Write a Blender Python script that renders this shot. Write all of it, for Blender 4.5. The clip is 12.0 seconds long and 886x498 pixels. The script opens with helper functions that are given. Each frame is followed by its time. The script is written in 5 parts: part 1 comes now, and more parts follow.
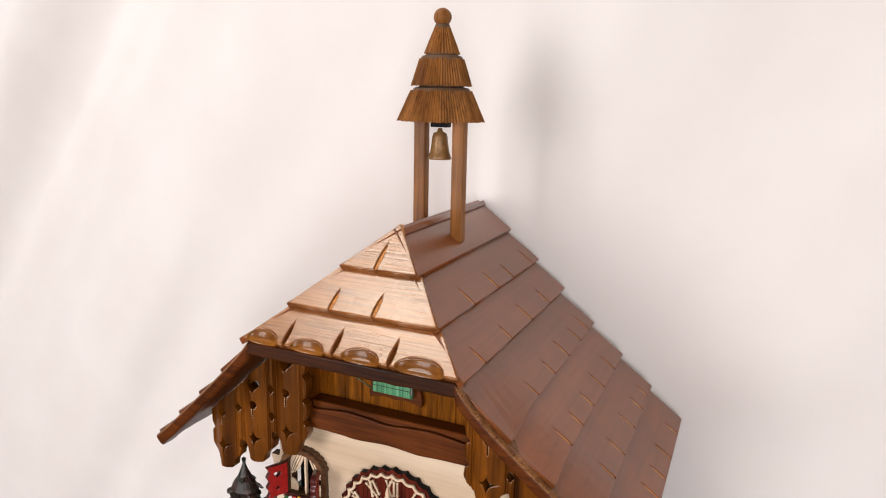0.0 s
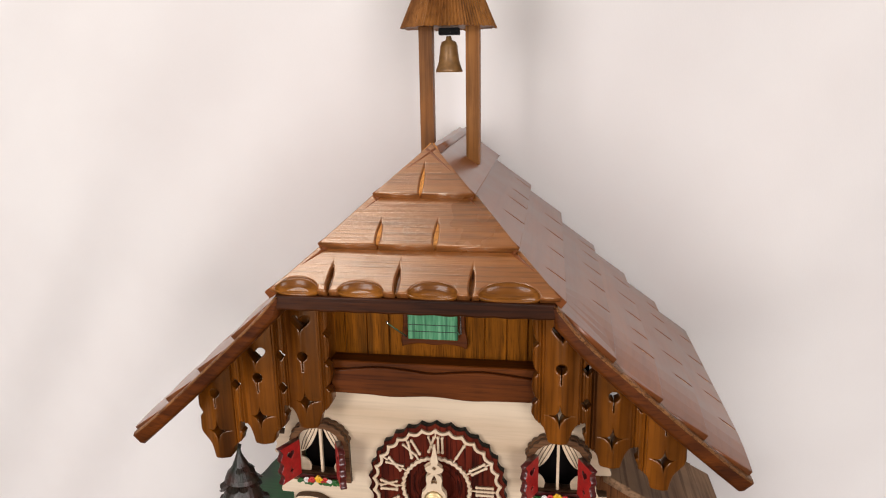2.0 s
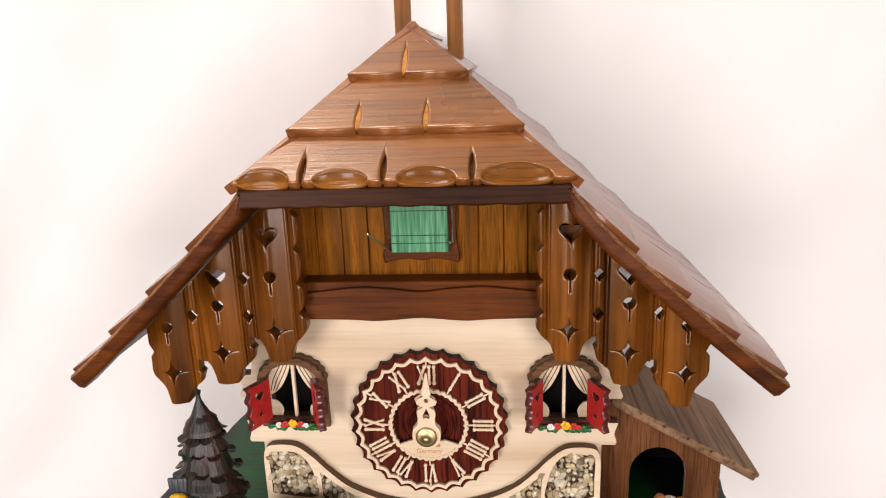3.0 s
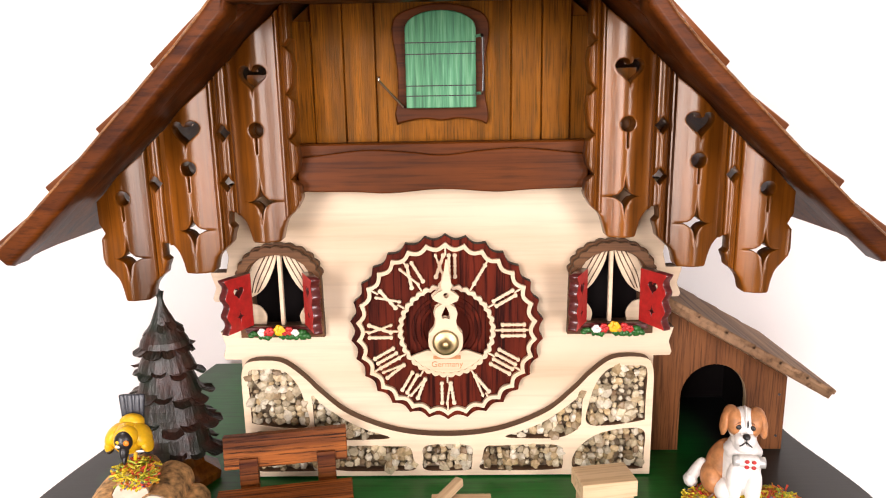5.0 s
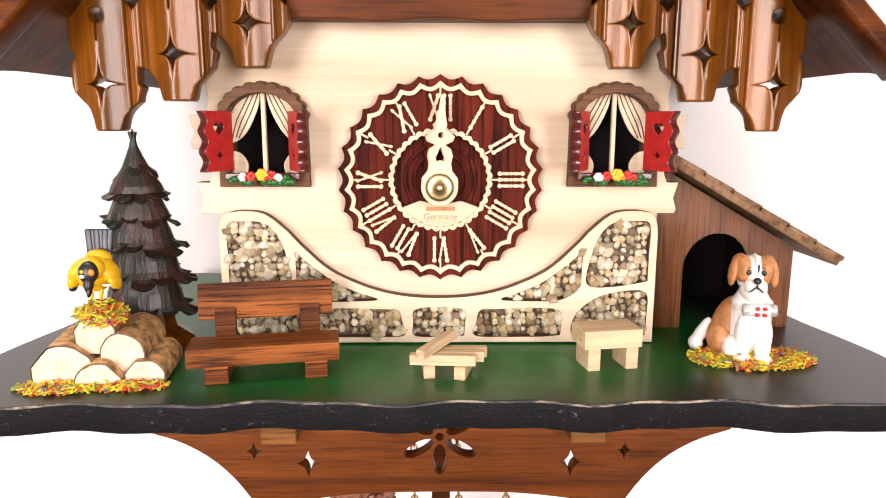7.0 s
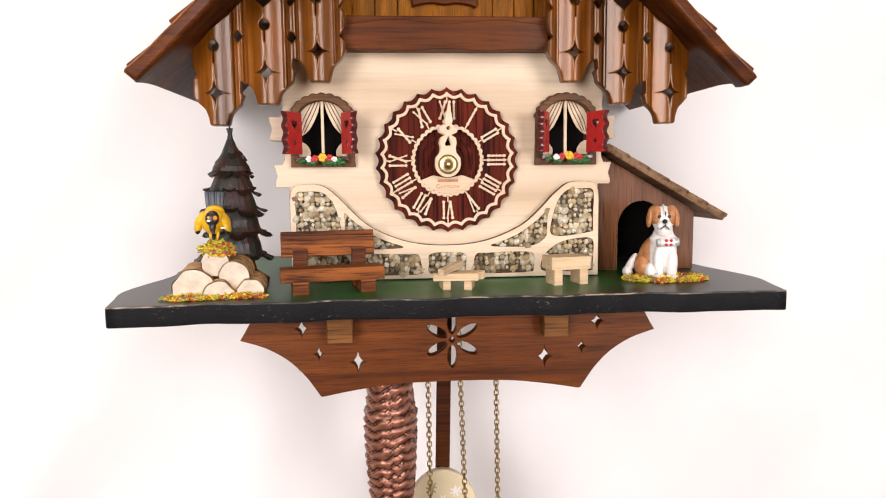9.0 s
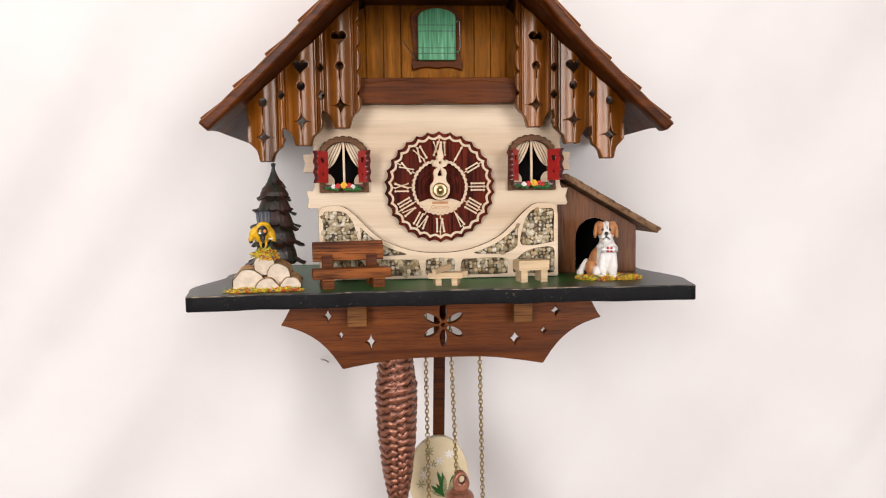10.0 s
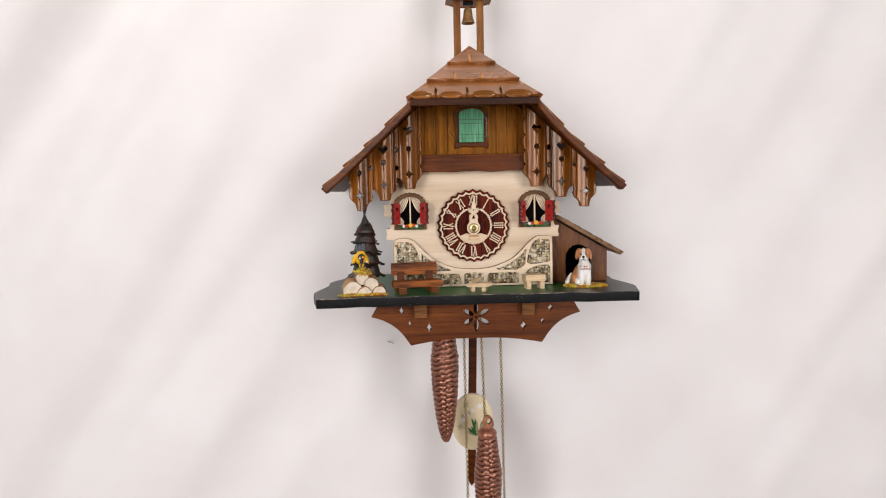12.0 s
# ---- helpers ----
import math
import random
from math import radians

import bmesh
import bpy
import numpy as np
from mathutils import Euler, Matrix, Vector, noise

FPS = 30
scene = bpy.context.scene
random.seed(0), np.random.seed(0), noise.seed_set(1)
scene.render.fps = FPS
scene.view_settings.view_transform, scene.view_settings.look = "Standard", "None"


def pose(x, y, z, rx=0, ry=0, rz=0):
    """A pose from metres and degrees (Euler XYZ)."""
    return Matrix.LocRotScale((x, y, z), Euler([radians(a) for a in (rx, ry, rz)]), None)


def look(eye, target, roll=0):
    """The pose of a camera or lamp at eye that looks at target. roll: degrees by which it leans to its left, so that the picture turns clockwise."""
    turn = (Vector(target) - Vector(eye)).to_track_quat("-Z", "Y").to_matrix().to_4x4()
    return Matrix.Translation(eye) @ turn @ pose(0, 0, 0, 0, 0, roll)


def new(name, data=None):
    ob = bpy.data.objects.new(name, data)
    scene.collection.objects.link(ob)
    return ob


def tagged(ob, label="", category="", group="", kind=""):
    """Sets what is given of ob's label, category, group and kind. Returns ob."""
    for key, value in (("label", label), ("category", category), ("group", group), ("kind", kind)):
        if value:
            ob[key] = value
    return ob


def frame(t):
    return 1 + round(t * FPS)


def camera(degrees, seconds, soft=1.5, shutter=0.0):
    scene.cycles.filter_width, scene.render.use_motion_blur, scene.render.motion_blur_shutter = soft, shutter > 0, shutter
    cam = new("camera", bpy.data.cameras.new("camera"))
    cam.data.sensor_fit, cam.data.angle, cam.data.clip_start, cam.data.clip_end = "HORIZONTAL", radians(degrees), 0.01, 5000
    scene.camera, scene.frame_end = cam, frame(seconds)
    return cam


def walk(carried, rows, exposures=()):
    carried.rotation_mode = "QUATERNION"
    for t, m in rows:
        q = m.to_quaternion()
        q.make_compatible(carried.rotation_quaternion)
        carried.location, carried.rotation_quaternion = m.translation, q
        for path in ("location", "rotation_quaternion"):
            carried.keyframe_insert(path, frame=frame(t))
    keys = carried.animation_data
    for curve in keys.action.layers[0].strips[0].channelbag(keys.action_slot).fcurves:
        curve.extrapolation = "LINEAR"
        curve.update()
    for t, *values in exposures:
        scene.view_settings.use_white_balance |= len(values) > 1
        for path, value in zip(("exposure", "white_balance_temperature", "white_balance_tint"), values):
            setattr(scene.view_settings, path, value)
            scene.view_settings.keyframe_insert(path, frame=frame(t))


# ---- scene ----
cam = camera(65.76, 12.0, soft=1.1)
# seconds, place in metres, turn in degrees
ROWS = [
    (0.0, 0.1630, -0.3043, 1.7345, 77.43, -1.17, 24.52),
    (0.5, 0.1379, -0.3091, 1.7453, 77.28, -1.78, 22.14),
    (1.0, 0.1060, -0.3126, 1.7406, 76.68, -1.55, 17.41),
    (1.5, 0.0777, -0.3105, 1.7241, 76.08, 0.00, 12.60),
    (2.0, 0.0529, -0.3025, 1.7007, 75.46, 0.90, 8.79),
    (2.5, 0.0403, -0.2887, 1.6767, 74.47, 1.36, 5.87),
    (2.7, 0.0373, -0.2832, 1.6677, 74.41, 1.64, 5.09),
    (4.3, 0.0066, -0.2505, 1.6061, 76.53, 1.56, 1.73),
    (4.5, 0.0059, -0.2472, 1.6009, 76.36, 1.53, 1.52),
    (5.0, 0.0046, -0.2419, 1.5812, 77.63, 1.05, 0.97),
    (5.5, 0.0013, -0.2398, 1.5633, 78.38, 0.64, 0.52),
    (6.0, -0.0031, -0.2378, 1.5463, 78.63, 0.16, -0.30),
    (6.5, -0.0028, -0.2374, 1.5316, 79.00, -0.03, -0.82),
    (7.0, -0.0014, -0.2400, 1.5185, 79.44, -0.04, -0.65),
    (7.5, -0.0064, -0.2454, 1.5074, 79.93, -0.05, -0.90),
    (7.7, -0.0074, -0.2499, 1.5086, 79.14, 0.11, -0.72),
    (9.3, -0.0306, -0.3677, 1.4894, 84.63, 0.73, -4.94),
    (9.5, -0.0241, -0.3843, 1.4899, 84.73, 1.01, -4.40),
    (10.0, -0.0274, -0.4409, 1.4922, 85.70, 0.85, -3.90),
    (10.5, -0.0281, -0.5097, 1.5004, 86.58, 1.02, -2.58),
    (11.0, -0.0339, -0.5671, 1.5095, 86.16, 1.33, -2.19),
    (11.5, -0.0447, -0.6176, 1.5173, 85.74, 1.40, -2.01),
    (12.0, -0.0497, -0.6605, 1.5322, 85.20, 1.22, -1.88),
]
EXPOSURES = [(0.0, -0.47, 6480, 11), (1.0, -0.56, 6480, 10), (2.0, -0.57, 6480, 10), (2.7, -0.34, 6500, 11), (4.5, 0.16, 6650, 15), (5.5, 0.36, 6650, 15),
             (6.5, 0.42, 6650, 15), (7.5, 0.38, 6600, 15), (9.5, -0.18, 6400, 11), (10.5, -0.40, 6350, 9), (12.0, -0.47, 6250, 9)]
walk(cam, [(t, pose(x, y, z, rx, ry, rz)) for t, x, y, z, rx, ry, rz in ROWS], EXPOSURES)

# ---- world and lamps ----
world = bpy.data.worlds.new("sky")
scene.world = world
world.use_nodes = True
wn = world.node_tree.nodes
sky = wn.new("ShaderNodeTexSky")
sky.sky_type, sky.sun_disc = "NISHITA", False
sky.sun_elevation, sky.sun_rotation = radians(40), radians(200)
world.node_tree.links.new(sky.outputs[0], wn["Background"].inputs[0])
wn["Background"].inputs[1].default_value = 0.1


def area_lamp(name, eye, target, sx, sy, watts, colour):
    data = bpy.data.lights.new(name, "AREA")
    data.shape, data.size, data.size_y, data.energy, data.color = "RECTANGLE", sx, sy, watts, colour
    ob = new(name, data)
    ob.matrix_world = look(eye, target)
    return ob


# Unseen ceiling and window lights, assumed from highlights on the roof and boards.
area_lamp("assumed_ceiling_light", (-0.42, -0.16, 2.54), (-0.42, -0.15, 0.0), 0.42, 0.30, 6.4, (1.0, 0.94, 0.88))
area_lamp("assumed_window_light_left", (-1.05, -2.22, 1.72), (0.0, 0.0, 1.5), 0.90, 1.42, 49.0, (1.0, 0.95, 0.94))
area_lamp("assumed_window_light_right", (1.05, -2.22, 1.72), (0.0, 0.0, 1.5), 0.90, 1.42, 44.0, (1.0, 0.95, 0.94))


# ---- materials ----
def nodes_of(name):
    m = bpy.data.materials.new(name)
    m.use_nodes = True
    nt = m.node_tree
    return m, nt, nt.nodes["Principled BSDF"]


def coords(nt, scale):
    tc = nt.nodes.new("ShaderNodeTexCoord")
    mp = nt.nodes.new("ShaderNodeMapping")
    mp.inputs["Scale"].default_value = scale
    nt.links.new(tc.outputs["Object"], mp.inputs["Vector"])
    return mp.outputs[0]


def noise_node(nt, vec, scale, detail=4.0, rough=0.55, dist=0.0):
    n = nt.nodes.new("ShaderNodeTexNoise")
    n.inputs["Scale"].default_value, n.inputs["Detail"].default_value = scale, detail
    n.inputs["Roughness"].default_value, n.inputs["Distortion"].default_value = rough, dist
    nt.links.new(vec, n.inputs["Vector"])
    return n.outputs["Fac"]


def ramp(nt, fac, stops):
    r = nt.nodes.new("ShaderNodeValToRGB")
    els = r.color_ramp.elements
    while len(els) < len(stops):
        els.new(0.5)
    for e, (p, c) in zip(els, stops):
        e.position, e.color = p, (*c, 1.0)
    nt.links.new(fac, r.inputs[0])
    return r.outputs[0]


def mix(nt, fac, a, b, kind="MIX"):
    n = nt.nodes.new("ShaderNodeMix")
    n.data_type, n.blend_type = "RGBA", kind
    for sock, v in ((n.inputs[0], fac), (n.inputs[6], a), (n.inputs[7], b)):
        if isinstance(v, (int, float)):
            sock.default_value = v
        elif isinstance(v, tuple):
            sock.default_value = (*v, 1.0)
        else:
            nt.links.new(v, sock)
    return n.outputs[2]


def bump(nt, bsdf, height, strength, dist):
    b = nt.nodes.new("ShaderNodeBump")
    b.inputs["Strength"].default_value, b.inputs["Distance"].default_value = strength, dist
    nt.links.new(height, b.inputs["Height"])
    nt.links.new(b.outputs[0], bsdf.inputs["Normal"])
    nt.links.new(b.outputs[0], bsdf.inputs["Coat Normal"])


def vary(nt, colour, amount):
    """Each object's own shade."""
    oi = nt.nodes.new("ShaderNodeObjectInfo")
    mr = nt.nodes.new("ShaderNodeMapRange")
    mr.inputs[3].default_value, mr.inputs[4].default_value = 1.0 - amount, 1.0 + amount
    nt.links.new(oi.outputs["Random"], mr.inputs[0])
    hs = nt.nodes.new("ShaderNodeHueSaturation")
    nt.links.new(mr.outputs[0], hs.inputs["Value"])
    nt.links.new(colour, hs.inputs["Color"])
    return hs.outputs[0]


def wood(name, dark, light, along="z", rough=0.4, coat=0.0, grain=1.0, blotch=0.35, spread=0.0, relief=0.3, streak=0.55, sheen=0.14):
    m, nt, bsdf = nodes_of(name)
    k = {"x": (0.035, 1, 1), "y": (1, 0.035, 1), "z": (1, 1, 0.035)}[along]
    fine = noise_node(nt, coords(nt, k), 900.0 * grain, 5.0, 0.6)
    broad = noise_node(nt, coords(nt, k), 110.0 * grain, 3.0, 0.5, 0.6)
    cloud = noise_node(nt, coords(nt, (1, 1, 1)), 38.0, 3.0)
    mid = tuple(0.5 * (a + b) for a, b in zip(dark, light))
    c1 = ramp(nt, broad, [(0.3, dark), (0.5, mid), (0.72, light)])
    c2 = ramp(nt, fine, [(0.36, tuple(0.45 * v for v in dark)), (0.52, (1.0, 1.0, 1.0)), (1.0, (1.0, 1.0, 1.0))])
    col = mix(nt, streak, c1, c2, "MULTIPLY")
    shade = ramp(nt, cloud, [(0.3, (1 - blotch,) * 3), (0.65, (1.0, 1.0, 1.0))])
    col = mix(nt, 1.0, col, shade, "MULTIPLY")
    if spread:
        col = vary(nt, col, spread)
    nt.links.new(col, bsdf.inputs["Base Color"])
    rr = nt.nodes.new("ShaderNodeMapRange")
    rr.inputs[3].default_value, rr.inputs[4].default_value = rough - 0.08, rough + 0.12
    nt.links.new(cloud, rr.inputs[0])
    nt.links.new(rr.outputs[0], bsdf.inputs["Roughness"])
    bsdf.inputs["Specular IOR Level"].default_value = 0.15
    bsdf.inputs["Coat Weight"].default_value = coat
    bsdf.inputs["Coat Roughness"].default_value = sheen
    bump(nt, bsdf, fine, relief, 0.0003)
    return m


def plain(name, colour, rough=0.5, metal=0.0, blotch=0.15, scale=300.0, relief=0.15, coat=0.0):
    m, nt, bsdf = nodes_of(name)
    n = noise_node(nt, coords(nt, (1, 1, 1)), scale)
    col = ramp(nt, n, [(0.3, tuple(v * (1 - blotch) for v in colour)), (0.7, tuple(min(1, v * (1 + blotch)) for v in colour))])
    nt.links.new(col, bsdf.inputs["Base Color"])
    bsdf.inputs["Roughness"].default_value, bsdf.inputs["Metallic"].default_value = rough, metal
    bsdf.inputs["Coat Weight"].default_value = coat
    bump(nt, bsdf, n, relief, 0.0003)
    return m


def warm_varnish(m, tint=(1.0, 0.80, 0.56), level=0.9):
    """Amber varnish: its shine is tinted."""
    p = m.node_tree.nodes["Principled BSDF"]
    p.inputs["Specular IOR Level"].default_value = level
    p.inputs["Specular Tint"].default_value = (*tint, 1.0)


WALNUT = wood("walnut_stain_upright", (0.044, 0.0090, 0.0011), (0.290, 0.0860, 0.0064), "z", 0.40, 0.70, 0.8, 0.4, 0.0, 0.2, 0.4, 0.2)
WALNUT_X = wood("walnut_stain_level", (0.046, 0.0090, 0.0011), (0.165, 0.041, 0.0040), "x", 0.45, 0.08, 1.2, 0.3, 0.0, 0.2, 0.4)
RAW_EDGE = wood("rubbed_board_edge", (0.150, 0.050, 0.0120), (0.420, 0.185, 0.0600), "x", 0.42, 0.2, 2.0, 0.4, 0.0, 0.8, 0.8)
GABLE = wood("gable_oak_stain", (0.046, 0.0105, 0.0011), (0.310, 0.0960, 0.0066), "z", 0.40, 0.05, 2.2, 0.35, 0.12, 0.45, 0.8)
ROOF = wood("roof_stain", (0.215, 0.064, 0.0190), (0.250, 0.077, 0.0230), "y", 0.36, 0.85, 0.5, 0.18, 0.07, 0.06, 0.10, 0.22)
ROOF_FRONT = wood("roof_front_stain", (0.185, 0.058, 0.0130), (0.365, 0.130, 0.0320), "x", 0.28, 0.75, 0.9, 0.2, 0.06, 0.6, 0.5, 0.2)
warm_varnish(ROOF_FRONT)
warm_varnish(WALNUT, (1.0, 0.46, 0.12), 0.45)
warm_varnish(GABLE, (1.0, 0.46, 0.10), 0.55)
NICK = wood("bared_nick_wood", (0.560, 0.210, 0.0400), (0.800, 0.380, 0.1000), "z", 0.5)
# Eave wood that lies in shadow: the shade is put into the stain colour.
EAVE_SHADE = wood("shaded_eave_stain", (0.026, 0.006, 0.0012), (0.080, 0.021, 0.0036), "x", 0.45, 0.04)
SCOOP = wood("scoop_amber_stain", (0.120, 0.036, 0.0045), (0.360, 0.130, 0.0160), "x", 0.34, 0.4, 0.9, 0.3, 0.0, 0.2, 0.4, 0.12)
CREAM = wood("pale_lime_wood", (0.610, 0.450, 0.300), (0.790, 0.650, 0.485), "x", 0.55, 0.0, 0.45, 0.06, 0.0, 0.10, 0.14)
CREAM_FRET = wood("pale_fretwork", (0.690, 0.520, 0.350), (0.800, 0.650, 0.480), "x", 0.6, 0.0, 0.6, 0.06, 0.0, 0.1, 0.12)
PALE = wood("raw_pine", (0.580, 0.400, 0.220), (0.740, 0.560, 0.360), "x", 0.6, 0.0, 0.8, 0.12, 0.05, 0.2, 0.3)
GROUT = plain("sandy_glue_bed", (0.150, 0.105, 0.060), 0.7, 0.0, 0.5, 700.0, 0.6)
SCORCH = plain("laser_scorched_edge", (0.110, 0.055, 0.025), 0.7)
MAHOGANY = wood("dial_mahogany", (0.022, 0.0028, 0.0018), (0.190, 0.0250, 0.0100), "z", 0.6, 0.0, 0.9, 0.25, 0.0, 0.3, 0.8)
MAHOGANY.node_tree.nodes["Principled BSDF"].inputs["Specular IOR Level"].default_value = 0.08
BENCH = wood("bench_red_stain", (0.070, 0.0145, 0.0034), (0.430, 0.130, 0.0250), "x", 0.5, 0.0, 1.5, 0.35, 0.06, 0.8, 0.9)
PLY = wood("doghouse_ply", (0.140, 0.048, 0.0150), (0.215, 0.080, 0.0260), "z", 0.55, 0.1, 1.6, 0.25, 0.0, 0.3, 0.6)
PLY_ROOF = wood("doghouse_roof_ply", (0.200, 0.105, 0.0540), (0.380, 0.225, 0.1250), "y", 0.6, 0.0, 0.4)
TOWER = wood("tower_brown_stain", (0.170, 0.060, 0.0130), (0.400, 0.165, 0.0400), "z", 0.46, 0.08, 0.7, 0.3, 0.0, 0.3, 0.4)
WINFRAME = wood("window_frame_stain", (0.085, 0.036, 0.0150), (0.210, 0.098, 0.0430), "x", 0.5, 0.0, 0.8)
BLOCK = wood("support_block_wood", (0.120, 0.044, 0.0100), (0.300, 0.125, 0.0340), "x", 0.5)
BARK = plain("thin_bark", (0.440, 0.245, 0.095), 0.85, 0.0, 0.75, 320.0, 0.9)
BIRCH = plain("white_log_end", (0.640, 0.540, 0.420), 0.75, 0.0, 0.16, 260.0, 0.3)
BRASS = plain("brass", (0.660, 0.510, 0.270), 0.42, 1.0, 0.1)
DULL_BRASS = plain("aged_brass_chain", (0.420, 0.300, 0.130), 0.28, 1.0, 0.4)
STEEL = plain("steel_wire", (0.600, 0.590, 0.580), 0.25, 1.0, 0.1)
BELL = plain("brown_bell", (0.250, 0.130, 0.045), 0.35, 0.15, 0.25)
RED = plain("red_paint", (0.470, 0.018, 0.016), 0.42, 0.0, 0.2, 400.0, 0.2)
MAROON = plain("dark_red_edge", (0.085, 0.013, 0.012), 0.3, 0.0, 0.4, 700.0, 0.3, 0.5)
# Black carries the shade behind the windows and the doghouse's black inside.
BLACK_GAP = plain("black_inside_paint_and_shade", (0.006, 0.004, 0.004), 0.8)
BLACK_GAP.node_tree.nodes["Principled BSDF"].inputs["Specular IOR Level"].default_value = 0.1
LEAF = plain("leaf_green_paint", (0.018, 0.110, 0.018), 0.4, 0.0, 0.4, 900.0)
WHITE = plain("white_paint", (0.780, 0.750, 0.710), 0.45, 0.0, 0.08, 500.0)
TAN = plain("tan_paint", (0.470, 0.200, 0.075), 0.5, 0.0, 0.3, 350.0)
BLACK = plain("black_paint", (0.014, 0.012, 0.012), 0.35)
YELLOW = plain("yellow_paint", (0.780, 0.440, 0.010), 0.4, 0.0, 0.12, 500.0)
ORANGE = plain("orange_paint", (0.750, 0.210, 0.015), 0.4)
SLATE = plain("slate_blue_black", (0.030, 0.034, 0.045), 0.35, 0.0, 0.5, 900.0)
FROST = plain("room_plaster", (0.300, 0.265, 0.230), 0.9, 0.0, 0.04, 6.0)
FLOORING = wood("floor_boards", (0.260, 0.160, 0.085), (0.420, 0.280, 0.160), "y", 0.5, 0.0, 0.03)
OVAL = plain("cream_enamel", (0.720, 0.610, 0.390), 0.3, 0.0, 0.08, 60.0, 0.05, 0.4)
MOSS = plain("faded_moss_paint", (0.330, 0.300, 0.160), 0.5, 0.0, 0.4, 600.0)


def green_board():
    """Green lacquer that the maker shaded to black towards the rim."""
    m, nt, bsdf = nodes_of("green_lacquer_black_rim")
    tc = nt.nodes.new("ShaderNodeTexCoord")
    sep = nt.nodes.new("ShaderNodeSeparateXYZ")
    nt.links.new(tc.outputs["Object"], sep.inputs[0])

    def scaled(sock, a, b):
        n = nt.nodes.new("ShaderNodeMath")
        n.operation = "MULTIPLY_ADD"
        n.inputs[1].default_value, n.inputs[2].default_value = a, b
        nt.links.new(sock, n.inputs[0])
        p = nt.nodes.new("ShaderNodeMath")
        p.operation = "POWER"
        q = nt.nodes.new("ShaderNodeMath")
        q.operation = "ABSOLUTE"
        nt.links.new(n.outputs[0], q.inputs[0])
        nt.links.new(q.outputs[0], p.inputs[0])
        p.inputs[1].default_value = 4.0
        return p.outputs[0]

    add = nt.nodes.new("ShaderNodeMath")
    nt.links.new(scaled(sep.outputs[0], 8.0, 0.1), add.inputs[0])
    nt.links.new(scaled(sep.outputs[1], -9.0, 0.45), add.inputs[1])
    wob = noise_node(nt, coords(nt, (1, 1, 1)), 60.0)
    wa = nt.nodes.new("ShaderNodeMath")
    wa.operation = "MULTIPLY_ADD"
    wa.inputs[1].default_value, wa.inputs[2].default_value = 0.5, -0.25
    nt.links.new(wob, wa.inputs[0])
    tot = nt.nodes.new("ShaderNodeMath")
    nt.links.new(add.outputs[0], tot.inputs[0])
    nt.links.new(wa.outputs[0], tot.inputs[1])
    grain = noise_node(nt, coords(nt, (0.06, 1, 1)), 700.0)
    col = ramp(nt, tot.outputs[0], [(0.05, (0.003, 0.175, 0.022)), (0.5, (0.003, 0.085, 0.014)), (1.0, (0.010, 0.012, 0.011))])
    col = mix(nt, 0.5, col, ramp(nt, grain, [(0.35, (0.4, 0.4, 0.4)), (0.6, (1, 1, 1))]), "MULTIPLY")
    nt.links.new(col, bsdf.inputs["Base Color"])
    bsdf.inputs["Roughness"].default_value = 0.40
    bsdf.inputs["Specular IOR Level"].default_value = 0.35
    bsdf.inputs["Coat Weight"].default_value = 0.12
    bump(nt, bsdf, grain, 0.15, 0.0002)
    return m


def speckled(name, stops, rough, scale, metal=0.0, relief=0.3, per_object=True):
    """Colours picked piece by piece, with a fine speckle."""
    m, nt, bsdf = nodes_of(name)
    if per_object:
        src = nt.nodes.new("ShaderNodeObjectInfo").outputs["Random"]
    else:
        src = nt.nodes.new("ShaderNodeNewGeometry").outputs["Random Per Island"]
    col = ramp(nt, src, stops)
    n = noise_node(nt, coords(nt, (1, 1, 1)), scale)
    col = mix(nt, 0.6, col, ramp(nt, n, [(0.3, (0.45, 0.42, 0.4)), (0.65, (1, 1, 1))]), "MULTIPLY")
    nt.links.new(col, bsdf.inputs["Base Color"])
    bsdf.inputs["Roughness"].default_value, bsdf.inputs["Metallic"].default_value = rough, metal
    bump(nt, bsdf, n, relief, 0.0003)
    return m


STONE_STOPS = [(0.0, (0.15, 0.10, 0.055)), (0.2, (0.58, 0.43, 0.23)), (0.38, (0.76, 0.65, 0.45)), (0.55, (0.32, 0.26, 0.16)), (0.75, (0.84, 0.76, 0.60)), (0.88, (0.52, 0.42, 0.26)), (1.0, (0.25, 0.16, 0.09))]
PEBBLE = speckled("pebble_each", STONE_STOPS, 0.26, 900.0)
GRAVEL = speckled("pebble_bed", STONE_STOPS, 0.26, 900.0, per_object=False)
FLOCK_STOPS = [(0.0, (0.88, 0.62, 0.02)), (0.3, (0.72, 0.62, 0.04)), (0.45, (0.28, 0.40, 0.03)), (0.6, (0.72, 0.10, 0.02)), (0.72, (0.62, 0.03, 0.03)), (0.84, (0.75, 0.40, 0.01)), (0.93, (0.05, 0.09, 0.25)), (1.0, (0.40, 0.42, 0.04))]
FLOCK = speckled("coloured_wood_chips", FLOCK_STOPS, 0.7, 500.0, per_object=False)
GREEN_TOP = green_board()


